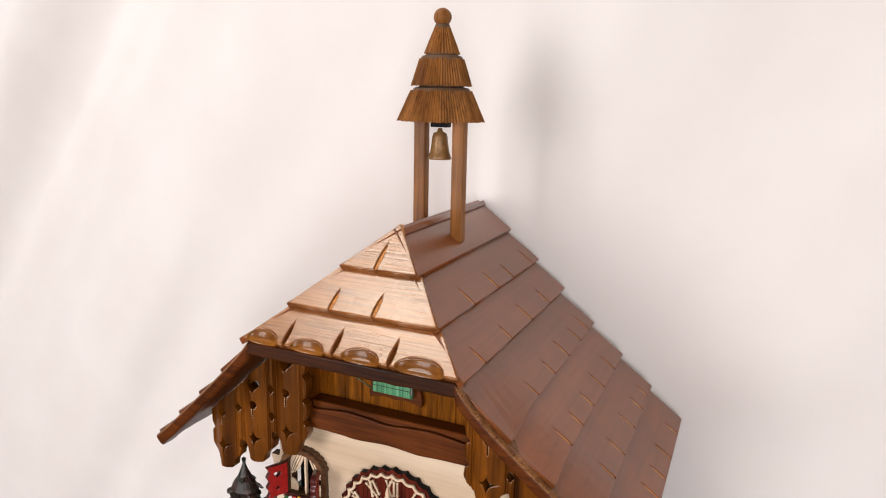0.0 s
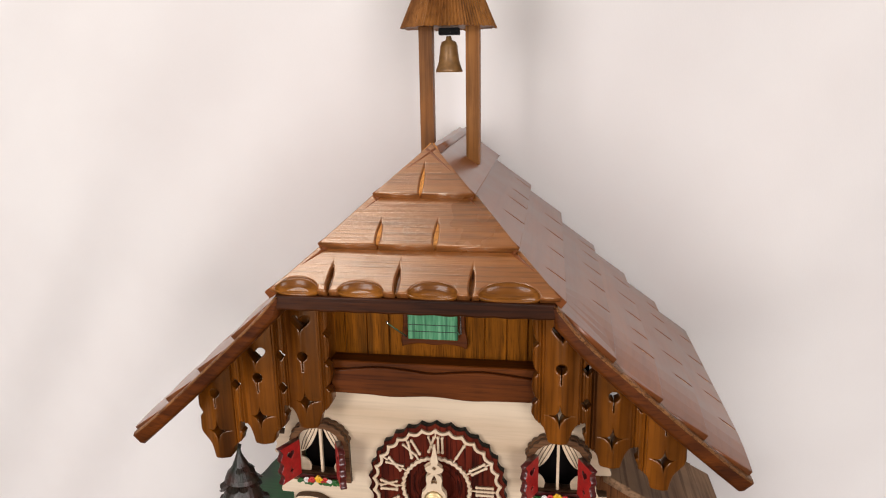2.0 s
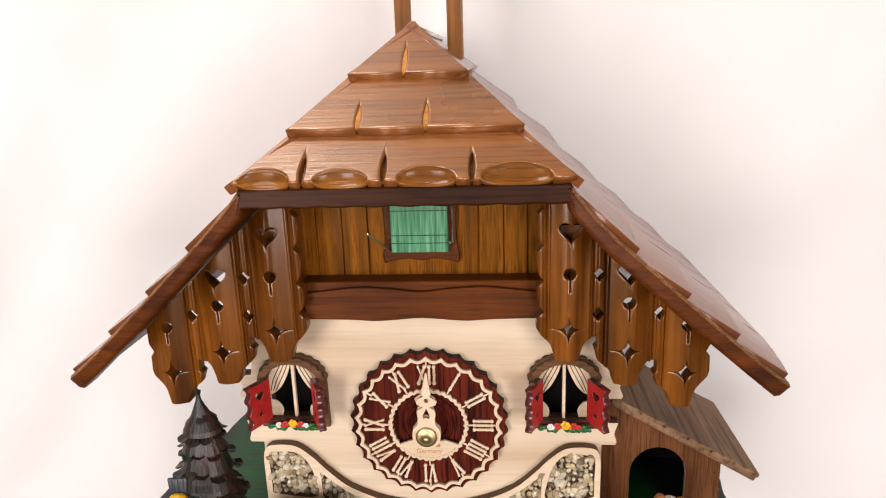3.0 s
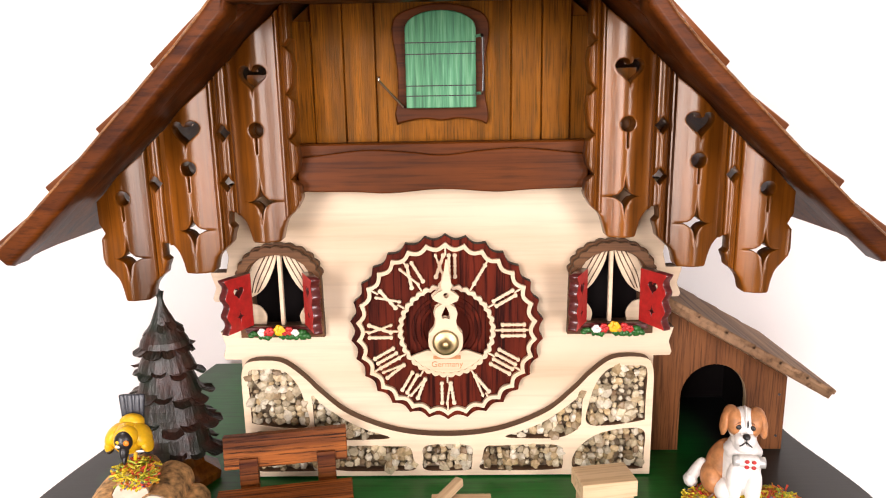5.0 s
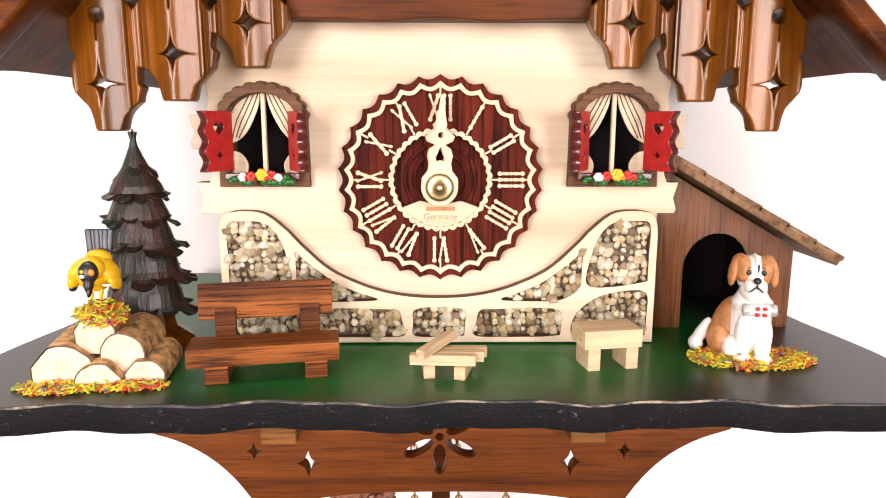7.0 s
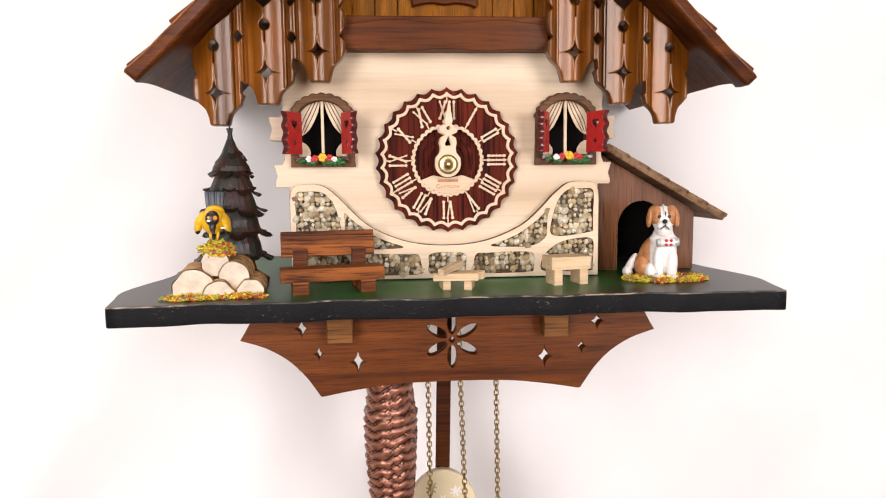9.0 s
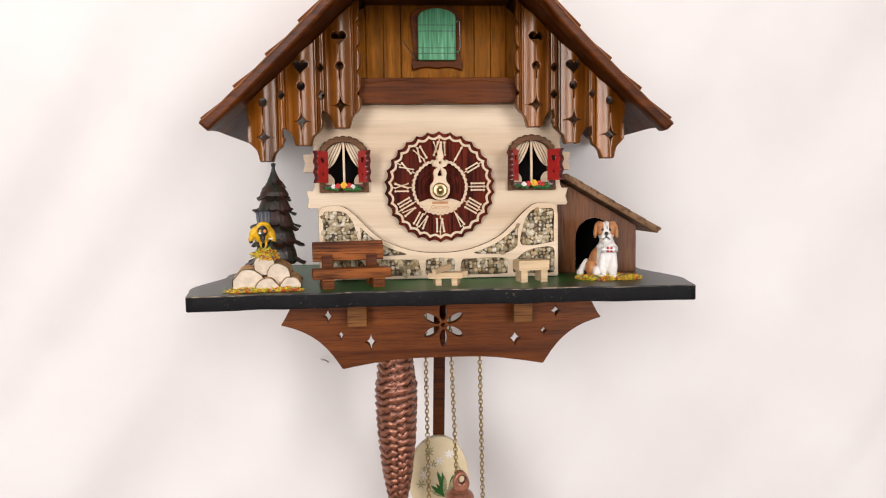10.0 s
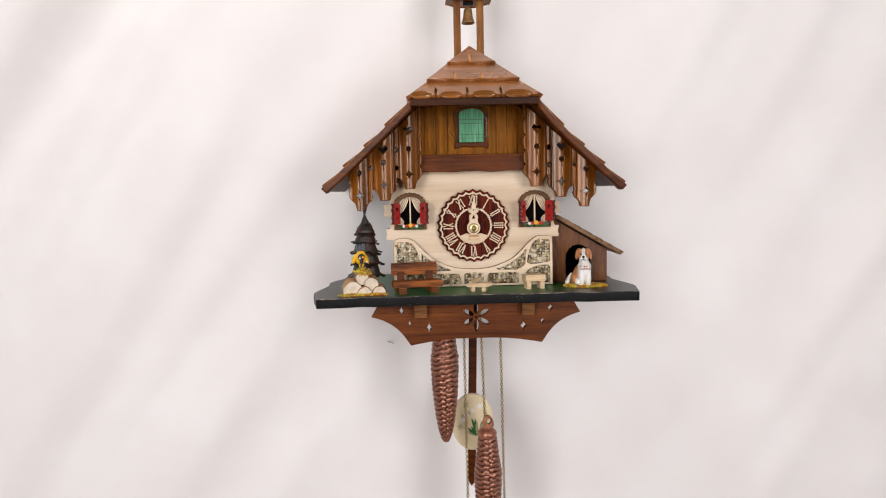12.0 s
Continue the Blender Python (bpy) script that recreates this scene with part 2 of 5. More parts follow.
def chipped_black():
    """Black paint on sawn wood, with small pale specks where it has worn off."""
    m, nt, bsdf = nodes_of("black_edge_paint")
    n = noise_node(nt, coords(nt, (0.5, 1, 1)), 900.0, 5.0, 0.7)
    c = noise_node(nt, coords(nt, (1, 1, 2)), 70.0, 2.0)
    spots = ramp(nt, n, [(0.60, (0.0, 0.0, 0.0)), (0.68, (1.0, 1.0, 1.0))])
    where = ramp(nt, c, [(0.50, (0.0, 0.0, 0.0)), (0.62, (1.0, 1.0, 1.0))])
    worn = mix(nt, 1.0, spots, where, "MULTIPLY")
    nt.links.new(mix(nt, worn, (0.0055, 0.0055, 0.0065), (0.160, 0.135, 0.105)), bsdf.inputs["Base Color"])
    bsdf.inputs["Roughness"].default_value = 0.45
    bsdf.inputs["Specular IOR Level"].default_value = 0.12
    bump(nt, bsdf, n, 0.8, 0.0005)
    return m


def rubbed_rim():
    """Rim where the black paint is rubbed through to the wood in places."""
    m, nt, bsdf = nodes_of("rubbed_black_rim")
    n = noise_node(nt, coords(nt, (0.25, 1, 1)), 420.0, 5.0, 0.7)
    c = noise_node(nt, coords(nt, (1, 1, 1)), 38.0, 2.0)
    spots = ramp(nt, n, [(0.44, (0.0, 0.0, 0.0)), (0.60, (1.0, 1.0, 1.0))])
    where = ramp(nt, c, [(0.38, (0.15, 0.15, 0.15)), (0.58, (1.0, 1.0, 1.0))])
    nt.links.new(mix(nt, mix(nt, 1.0, spots, where, "MULTIPLY"), (0.008, 0.008, 0.008), (0.380, 0.290, 0.200)), bsdf.inputs["Base Color"])
    bsdf.inputs["Roughness"].default_value = 0.5
    bump(nt, bsdf, n, 0.6, 0.0004)
    return m


BLACK_EDGE, RUBBED_RIM = chipped_black(), rubbed_rim()


def door_green():
    m, nt, bsdf = nodes_of("green_stained_door")
    a = noise_node(nt, coords(nt, (1, 1, 0.05)), 900.0)
    b = noise_node(nt, coords(nt, (1, 1, 0.01)), 300.0)
    col = ramp(nt, a, [(0.34, (0.020, 0.130, 0.060)), (0.5, (0.055, 0.255, 0.115)), (0.7, (0.180, 0.430, 0.240))])
    col = mix(nt, 0.45, col, ramp(nt, b, [(0.35, (0.35, 0.6, 0.4)), (0.6, (1, 1, 1))]), "MULTIPLY")
    nt.links.new(col, bsdf.inputs["Base Color"])
    bsdf.inputs["Roughness"].default_value = 0.5
    bump(nt, bsdf, a, 0.3, 0.0002)
    return m


def fir_paint():
    m, nt, bsdf = nodes_of("dark_carved_fir")
    n = noise_node(nt, coords(nt, (1, 1, 1)), 130.0, 3.0)
    g = noise_node(nt, coords(nt, (1, 1, 0.2)), 900.0, 4.0)
    col = ramp(nt, n, [(0.3, (0.012, 0.021, 0.012)), (0.47, (0.022, 0.016, 0.010)), (0.62, (0.052, 0.017, 0.010)), (0.8, (0.016, 0.007, 0.005))])
    col = mix(nt, 0.6, col, ramp(nt, g, [(0.35, (0.4, 0.4, 0.4)), (0.6, (1, 1, 1))]), "MULTIPLY")
    nt.links.new(col, bsdf.inputs["Base Color"])
    bsdf.inputs["Roughness"].default_value = 0.42
    bsdf.inputs["Coat Weight"].default_value = 0.12
    bump(nt, bsdf, g, 0.7, 0.0005)
    return m


def copper_cast():
    m, nt, bsdf = nodes_of("copper_finish_cast_iron")
    n = noise_node(nt, coords(nt, (1, 1, 1)), 260.0, 4.0)
    # Ridge highlights and dark creases are coloured in by pointiness.
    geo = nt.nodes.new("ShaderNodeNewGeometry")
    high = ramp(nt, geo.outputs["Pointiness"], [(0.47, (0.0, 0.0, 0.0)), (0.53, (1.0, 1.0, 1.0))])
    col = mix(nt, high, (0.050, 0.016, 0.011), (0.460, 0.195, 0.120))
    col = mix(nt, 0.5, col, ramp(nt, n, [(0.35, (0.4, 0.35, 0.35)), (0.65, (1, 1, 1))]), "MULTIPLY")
    nt.links.new(col, bsdf.inputs["Base Color"])
    bsdf.inputs["Roughness"].default_value, bsdf.inputs["Metallic"].default_value = 0.36, 0.55
    bump(nt, bsdf, n, 0.3, 0.0005)
    return m


def cloth():
    m, nt, bsdf = nodes_of("white_cotton_cloth")
    n = noise_node(nt, coords(nt, (1, 1, 1)), 9.0, 3.0)
    w = noise_node(nt, coords(nt, (1, 1, 0.25)), 1800.0, 2.0)
    col = ramp(nt, n, [(0.3, (0.770, 0.735, 0.720)), (0.7, (0.815, 0.790, 0.775))])
    nt.links.new(col, bsdf.inputs["Base Color"])
    bsdf.inputs["Roughness"].default_value = 0.9
    bump(nt, bsdf, w, 0.12, 0.0003)
    return m


DOOR_GREEN, FIR, COPPER, CLOTH = door_green(), fir_paint(), copper_cast(), cloth()


# ---- mesh helpers ----
ORIGIN = {}


def thing(name, place, label, category, group="", kind=""):
    ob = new(name)
    ob.empty_display_size = 0.01
    ob.location = place
    ORIGIN[ob.name] = Matrix.Translation(place)
    return tagged(ob, label, category, group, kind)


def adopt(ob, parent):
    ob.parent = parent
    ob.matrix_parent_inverse = ORIGIN.get(parent.name, Matrix()).inverted()
    return ob


def mesh_of(name, bm, mats, smooth=False):
    me = bpy.data.meshes.new(name)
    bmesh.ops.recalc_face_normals(bm, faces=bm.faces)
    bm.to_mesh(me)
    bm.free()
    for m in mats if isinstance(mats, (list, tuple)) else [mats]:
        me.materials.append(m)
    if smooth:
        me.polygons.foreach_set("use_smooth", [True] * len(me.polygons))
    return me


def part(name, bm, mats, parent=None, label="", smooth=False):
    """One mesh object under a thing or a part; built in world places."""
    ob = new(name, mesh_of(name, bm, mats, smooth))
    if parent:
        adopt(ob, parent)
    return tagged(ob, label)


def outline_mesh(outer, holes, thick, bevel=0.0, res=1):
    """Flat outline with holes, extruded: local x, y in the plane, z through the thickness from 0 to thick."""
    cu = bpy.data.curves.new("outline", "CURVE")
    cu.dimensions, cu.fill_mode = "2D", "BOTH"
    cu.extrude, cu.bevel_depth, cu.bevel_resolution, cu.offset = max(thick / 2 - bevel, 1e-5), bevel, res, -bevel
    for ring in [outer, *holes]:
        sp = cu.splines.new("POLY")
        sp.points.add(len(ring) - 1)
        sp.points.foreach_set("co", [c for p in ring for c in (p[0], p[1], 0.0, 1.0)])
        sp.use_cyclic_u = True
    ob = bpy.data.objects.new("outline", cu)
    scene.collection.objects.link(ob)
    me = bpy.data.meshes.new_from_object(ob.evaluated_get(bpy.context.evaluated_depsgraph_get()))
    bpy.data.objects.remove(ob)
    bm = bmesh.new()
    bm.from_mesh(me)
    bpy.data.meshes.remove(me)
    bpy.data.curves.remove(cu)
    bmesh.ops.remove_doubles(bm, verts=bm.verts, dist=1e-6)
    for v in bm.verts:
        v.co.z += thick / 2
    return bm


def upright(bm, y):
    """Outline drawn as x, z: the front face comes to y - thickness, the back to y."""
    for v in bm.verts:
        v.co = Vector((v.co.x, y - v.co.z, v.co.y))
    return bm


def place_plate(bm, origin, u, v, n):
    o, u, v, n = Vector(origin), Vector(u).normalized(), Vector(v).normalized(), Vector(n).normalized()
    for w in bm.verts:
        w.co = o + u * w.co.x + v * w.co.y + n * w.co.z
    return bm


def edge_faces(bm, axis, index):
    """Give another material to the faces that do not look along the axis."""
    bm.normal_update()
    for f in bm.faces:
        if abs(f.normal[axis]) < 0.6:
            f.material_index = index
    return bm


def box(size, centre, bevel=0.0, turn=None, bm=None, seg=1):
    b = bmesh.new()
    bmesh.ops.create_cube(b, size=1.0)
    bmesh.ops.scale(b, vec=size, verts=b.verts)
    if bevel:
        bmesh.ops.bevel(b, geom=b.edges[:], offset=bevel, segments=seg, affect="EDGES", profile=0.6)
    m = Matrix.Translation(centre) @ (turn or Matrix())
    bmesh.ops.transform(b, matrix=m, verts=b.verts)
    if bm is None:
        return b
    return join(bm, b)


def join(bm, b):
    me = bpy.data.meshes.new("tmp")
    b.to_mesh(me)
    b.free()
    bm.from_mesh(me)
    bpy.data.meshes.remove(me)
    return bm


def ball(size, centre, turn=None, seg=16, mat=0, bm=None):
    b = bmesh.new()
    bmesh.ops.create_uvsphere(b, u_segments=seg, v_segments=max(6, seg // 2 + 2), radius=1.0)
    bmesh.ops.transform(b, matrix=Matrix.Translation(centre) @ (turn or Matrix()) @ Matrix.Diagonal((*size, 1)), verts=b.verts)
    for f in b.faces:
        f.material_index = mat
    return b if bm is None else join(bm, b)


def lathe(profile, seg=24, centre=(0, 0, 0), shape=None):
    """Profile of (radius, height) turned round z; shape(angle, k) scales the radius."""
    bm = bmesh.new()
    rings = []
    for k, (r, h) in enumerate(profile):
        ring = []
        for i in range(seg):
            a = 2 * math.pi * i / seg
            q = r * (shape(a, k) if shape else 1.0)
            ring.append(bm.verts.new((centre[0] + q * math.cos(a), centre[1] + q * math.sin(a), centre[2] + h)))
        rings.append(ring)
    for a, b in zip(rings, rings[1:]):
        for i in range(seg):
            j = (i + 1) % seg
            bm.faces.new((a[i], a[j], b[j], b[i]))
    bm.faces.new(rings[0][::-1])
    bm.faces.new(rings[-1])
    return bm


def tube(path, radius, seg=8, closed=False):
    bm = bmesh.new()
    pts = [Vector(p) for p in path]
    n = len(pts)
    rings = []
    for i, p in enumerate(pts):
        a, b = (pts[i - 1], pts[(i + 1) % n]) if closed else (pts[max(i - 1, 0)], pts[min(i + 1, n - 1)])
        q = (b - a).to_track_quat("Z", "Y")
        rings.append([bm.verts.new(p + q @ Vector((radius * math.cos(2 * math.pi * k / seg), radius * math.sin(2 * math.pi * k / seg), 0))) for k in range(seg)])
    pairs = list(zip(rings, rings[1:])) + ([(rings[-1], rings[0])] if closed else [])
    for a, b in pairs:
        for k in range(seg):
            j = (k + 1) % seg
            bm.faces.new((a[k], a[j], b[j], b[k]))
    if not closed:
        bm.faces.new(rings[0][::-1])
        bm.faces.new(rings[-1])
    return bm


def smooth_line(pts, n=8):
    """A soft curve through the points."""
    out = []
    p = [pts[0], *pts, pts[-1]]
    for i in range(1, len(p) - 2):
        for k in range(n):
            t = k / n
            out.append(tuple(0.5 * (2 * p[i][c] + (p[i + 1][c] - p[i - 1][c]) * t + (2 * p[i - 1][c] - 5 * p[i][c] + 4 * p[i + 1][c] - p[i + 2][c]) * t * t
                                    + (3 * p[i][c] - p[i - 1][c] - 3 * p[i + 1][c] + p[i + 2][c]) * t ** 3) for c in (0, 1)))
    return out + [tuple(pts[-1])]


def circle(cx, cy, r, n=20, ry=None):
    return [(cx + r * math.cos(2 * math.pi * i / n), cy + (ry or r) * math.sin(2 * math.pi * i / n)) for i in range(n)]


def heart(cx, cy, s):
    out = []
    for i in range(28):
        a = 2 * math.pi * i / 28
        out.append((cx + s * 0.5 * math.sin(a) ** 3 * 1.05, cy + s * (0.41 * math.cos(a) - 0.16 * math.cos(2 * a) - 0.06 * math.cos(3 * a) - 0.03 * math.cos(4 * a))))
    return out


def star4(cx, cy, rx, ry):
    """Four-pointed star with hollow sides."""
    out = []
    for qx, qy in ((1, 1), (-1, 1), (-1, -1), (1, -1)):
        seq = [(t, (1 - math.sqrt(max(0.0, 1 - (1 - t) ** 2)))) for t in (1.0, 0.8, 0.6, 0.42, 0.27, 0.13)]
        arc = [(cx + qx * rx * a, cy + qy * ry * b) for a, b in seq]
        if qx * qy < 0:
            seq2 = [(b, a) for a, b in seq]
            arc = [(cx + qx * rx * a, cy + qy * ry * b) for a, b in seq2]
        out += arc
    return out


def diamond(cx, cy, rx, ry):
    return [(cx + rx, cy), (cx, cy + ry), (cx - rx, cy), (cx, cy - ry)]


def mirror(pts, s):
    return pts if s > 0 else [(-x, z) for x, z in pts][::-1]


def slab(x0, x1, y0, y1, z0, z1, bevel=0.0):
    return box((x1 - x0, y1 - y0, z1 - z0), ((x0 + x1) / 2, (y0 + y1) / 2, (z0 + z1) / 2), bevel)


# ---- room ----
def room():
    # Unseen room, added round the cloth; its mid tone keeps reflections dark.
    X, Y0, Y1, H, W = 2.6, -2.15, 0.16, 2.6, 0.12
    for name, b, m in (("floor", slab(-X, X, Y0, Y1, -0.1, 0.0), FLOORING), ("ceiling", slab(-X, X, Y0, Y1, H, H + 0.1), FROST),
                       ("wall_north", slab(-X - W, X + W, Y1, Y1 + W, -0.1, H + 0.1), FROST), ("wall_west", slab(-X - W, -X, Y0, Y1, -0.1, H + 0.1), FROST), ("wall_east", slab(X, X + W, Y0, Y1, -0.1, H + 0.1), FROST)):
        tagged(part(name, b, m), "plain beige room surface" if name != "floor" else "plain wooden floor boards", name.split("_")[0], kind="structure")
    # Both openings are made to fit the assumed side lights.
    panes = [[(x - 0.48, 0.92), (x + 0.48, 0.92), (x + 0.48, 2.52), (x - 0.48, 2.52)] for x in (-1.05, 1.05)]
    b = outline_mesh([(-X - W, -0.1), (X + W, -0.1), (X + W, H + 0.1), (-X - W, H + 0.1)], panes, W)
    tagged(part("wall_south", upright(b, Y0), FROST), "plain beige unseen wall with two openings for the assumed window lights", "wall", kind="structure")


def backdrop():
    """White cloth hung behind the clock, with soft slanting creases."""
    bm = bmesh.new()
    nx, nz, x0, x1, z0, z1 = 150, 120, -1.5, 1.5, 0.35, 2.5
    grid = []
    for j in range(nz + 1):
        row = []
        for i in range(nx + 1):
            x, z = x0 + (x1 - x0) * i / nx, z0 + (z1 - z0) * j / nz
            slant = x - 0.62 * (z - 1.5)
            d = noise.noise(Vector((slant * 9.0, z * 0.9, 0.0))) * 0.017 + (0.5 - abs(noise.noise(Vector((slant * 17.0 + 5.0, z * 1.6, 3.0))))) * 0.0170
            calm = 1.0 / (1.0 + math.exp(-(abs(x + 0.02) - 0.17) * 26.0))
            left = 0.72 if x < 0 else 0.26
            row.append(bm.verts.new((x, 0.122 + d * (0.18 + 2.1 * calm * left), z)))
        grid.append(row)
    for a, b in zip(grid, grid[1:]):
        for i in range(nx):
            bm.faces.new((a[i], a[i + 1], b[i + 1], b[i]))
    ob = part("backdrop", bm, CLOTH, smooth=True)
    tagged(ob, "white cotton cloth backdrop with soft slanting creases", "backdrop", kind="structure")
    so = ob.modifiers.new("thickness", "SOLIDIFY")
    so.thickness, so.offset = 0.0006, 1.0
    nail = part("wall_hook", tube([(-0.092, 0.121, 1.361), (-0.0905, 0.113, 1.3625), (-0.087, 0.112, 1.362), (-0.085, 0.114, 1.360)], 0.0006), STEEL)
    tagged(nail, "small bent steel pin in the white cloth", "pin")


room()
backdrop()

# ---- the clock ----
clock = thing("cuckoo_clock", (0.0, 0.05, 1.44), "chalet cuckoo clock of brown and pale wood on the wall", "clock")
RX = [0.0, 0.0220, 0.0415, 0.0600, 0.0810, 0.1003, 0.1195, 0.1390]
SLOPE = math.atan(0.923)
RIDGE, BACK = 1.6690, 0.1165


def roof_z(x):
    return RIDGE + 0.0008 - 0.923 * abs(x)


def sag(bm):
    """The lower roof rows drop a little towards the front."""
    for y in (-0.040, -0.034, -0.028, -0.020, -0.010):
        bmesh.ops.bisect_plane(bm, geom=bm.verts[:] + bm.edges[:] + bm.faces[:], plane_co=(0, y, 0), plane_no=(0, 1, 0), dist=1e-7)
    for v in bm.verts:
        f = min(1.0, max(0.0, (-0.008 - v.co.y) / 0.034))
        out = min(1.0, max(0.0, (abs(v.co.x) - 0.0565) / 0.0165))
        v.co.z -= (0.0054 if v.co.x > 0 else 0.0030) * f * f * out
    return bm


def spindle(s, t0, length, width):
    """Narrow carved nick that opens at the lower edge."""
    out = []
    for i in range(7):
        a = i / 6
        out.append((s + width * 0.5 * math.sin(math.pi * (0.18 + 0.82 * a)) * (1 if a < 1 else 0), t0 + length * a))
    left = [(2 * s - x, t) for x, t in out[::-1][1:]]
    return out, left


def notched(poly_fn, nicks):
    """Lower edge of a row with nicks: poly_fn gives start, end of the lower edge and the rest of the outline."""
    (sa, ta), (sb, tb), rest = poly_fn
    edge = [(sa, ta)]
    for s, ln, wd in sorted(nicks):
        a, _ = spindle(s, ta - 0.0002, ln, wd)
        edge += [(2 * s - x, t) for x, t in a] + [(x, t) for x, t in a[::-1][1:]]
    edge.append((sb, tb))
    return edge + rest


def front_y(x):
    """Front end of the roof at a distance from the ridge."""
    ax = abs(x)
    return -0.92 * ax if ax <= 0.0575 else -0.0530 + (ax - 0.0575) * 0.17


def roof():
    core = bmesh.new()
    # deck boards under the rows
    rng = random.Random(5)
    base = part("roof", core, ROOF, clock, "dark stained chalet roof with carved rows")
    for s in (1, -1):
        u, v, n = (0, 1, 0), (-s * math.cos(SLOPE), 0, math.sin(SLOPE)), (s * math.sin(SLOPE), 0, math.cos(SLOPE))
        full = RX[-1] / math.cos(SLOPE)
        deck = [(front_y(RX[-1]) + 0.004, 0.0060), (BACK, 0.0060), (BACK, full - 0.0035), (0.004, full - 0.0035), (-0.038, full - 0.0610 / math.cos(SLOPE))]
        bm = outline_mesh(deck, [], 0.0035, 0.0008, 2)
        place_plate(bm, (s * RX[-1], 0, roof_z(RX[-1]) - 0.0118), u, v, n)
        part("deck", sag(bm), WALNUT_X, base, "smooth brown roof board")
        for k in range(7):
            xa, xb = RX[k], RX[k + 1]
            ln = (xb - xa) / math.cos(SLOPE) + (0.0035 if k else -0.0002)
            ya, yb = (front_y(xb), front_y(xa)) if k < 3 else (front_y(xb), front_y(xa) - 0.001)
            if k >= 3:
                ya, yb = front_y(xb) + 0.0040, front_y(xa) + 0.0035
            nick = []
            if k > 0:
                cnt = 4 if k < 3 else 5
                for i in range(cnt):
                    y = ya + 0.018 + (BACK - ya - 0.024) * (i + 0.25 + 0.5 * ((k % 2))) / cnt + rng.uniform(-0.004, 0.004)
                    nick.append((y, rng.uniform(0.010, 0.0135), rng.uniform(0.0015, 0.0021)))
            poly = notched(((ya, 0.0), (BACK, 0.0), [(BACK, ln), (yb + (0.003 if 0 < k < 3 else 0.0), ln)]), nick)
            bm = outline_mesh(poly, [], 0.0036, 0.0003, 1)
            tilt = 0.12
            vv = Vector(v) * math.cos(tilt) - Vector(n) * math.sin(tilt)
            nn = Vector(n) * math.cos(tilt) + Vector(v) * math.sin(tilt)
            place_plate(bm, Vector((s * xb, 0, roof_z(xb))) - Vector(n) * (0.0026 if k < 3 else 0.0036), u, vv, nn)
            part("roof_plank", sag(bm) if k > 2 else bm, ROOF, base)
            if nick:
                under = outline_mesh([(ya + 0.010, 0.001), (BACK - 0.002, 0.001), (BACK - 0.002, 0.017), (ya + 0.014, 0.017)], [], 0.0012)
                place_plate(under, Vector((s * xb, 0, roof_z(xb))) - Vector(n) * (0.0006 if k < 3 else 0.0016), u, vv, nn)
                part("nick_ground", sag(under) if k > 2 else under, NICK, base, "lighter wood bared in the carved nicks")
    # the three hipped rows over the gable
    lean = math.atan(1 / 0.9965)
    for k in range(3):
        xa, xb = RX[k], RX[k + 1]
        if k == 2:
            xb = 0.0580
        ya, yb = -0.92 * xa, (-0.92 * xb if k < 2 else -0.0522)
        run = (ya - yb) / math.cos(lean) + 0.0026
        drop = roof_z(xb)
        top_half = xa + 0.0006
        if k == 0:
            lower = notched(((-xb, 0.0), (xb, 0.0), [(0.0, run)]), [(-0.0015, 0.0165, 0.0017)])
        elif k == 1:
            lower = notched(((-xb, 0.0), (xb, 0.0), [(top_half, run), (-top_half, run)]), [(-0.0165, 0.0125, 0.0018), (0.0075, 0.0130, 0.0019)])
        else:
            # scalloped eave with four scoops between the nicks
            pts = [(-0.0582, 0.0)]
            for i, c in enumerate((-0.0470, -0.0205, 0.0085, 0.0385)):
                hw, ht = (0.0088, 0.0092, 0.0098, 0.0118)[i], (0.0062, 0.0052, 0.0058, 0.0068)[i]
                pts += [(c - hw * math.cos(math.pi * j / 12), ht * math.sin(math.pi * j / 12)) for j in range(13)]
                nx = (-0.0340, -0.0062, 0.0236, None)[i]
                if nx is not None:
                    a, b = spindle(nx, -0.0002, 0.0135, 0.0019)
                    pts += [(2 * nx - x, t) for x, t in a] + [(x, t) for x, t in a[::-1][1:]]
            pts += [(0.0582, 0.0), (top_half, run), (-top_half, run)]
            lower = pts
        bm = outline_mesh(lower, [], 0.0042, 0.0008, 2)
        tilt = 0.12
        v0, n0 = Vector((0, math.cos(lean), math.sin(lean))), Vector((0, -math.sin(lean), math.cos(lean)))
        vv = v0 * math.cos(tilt) - n0 * math.sin(tilt)
        nn = n0 * math.cos(tilt) + v0 * math.sin(tilt)
        o = Vector((0, yb, drop - (0.0006 if k == 2 else 0.0))) - n0 * 0.0030
        place_plate(bm, o, (1, 0, 0), vv, nn)
        part("hip_plank", bm, ROOF_FRONT, base, "varnished brown hip board with carved nicks")
        w = xb - 0.004
        under = outline_mesh([(-w, 0.0010), (w, 0.0010), (max(top_half - 0.001, 0.001), run), (-max(top_half - 0.001, 0.001), run)], [], 0.0030)
        place_plate(under, o + nn * (0.0004 if k < 2 else -0.0014), (1, 0, 0), vv, nn)
        part("nick_ground", under, NICK if k < 2 else SCOOP, base)
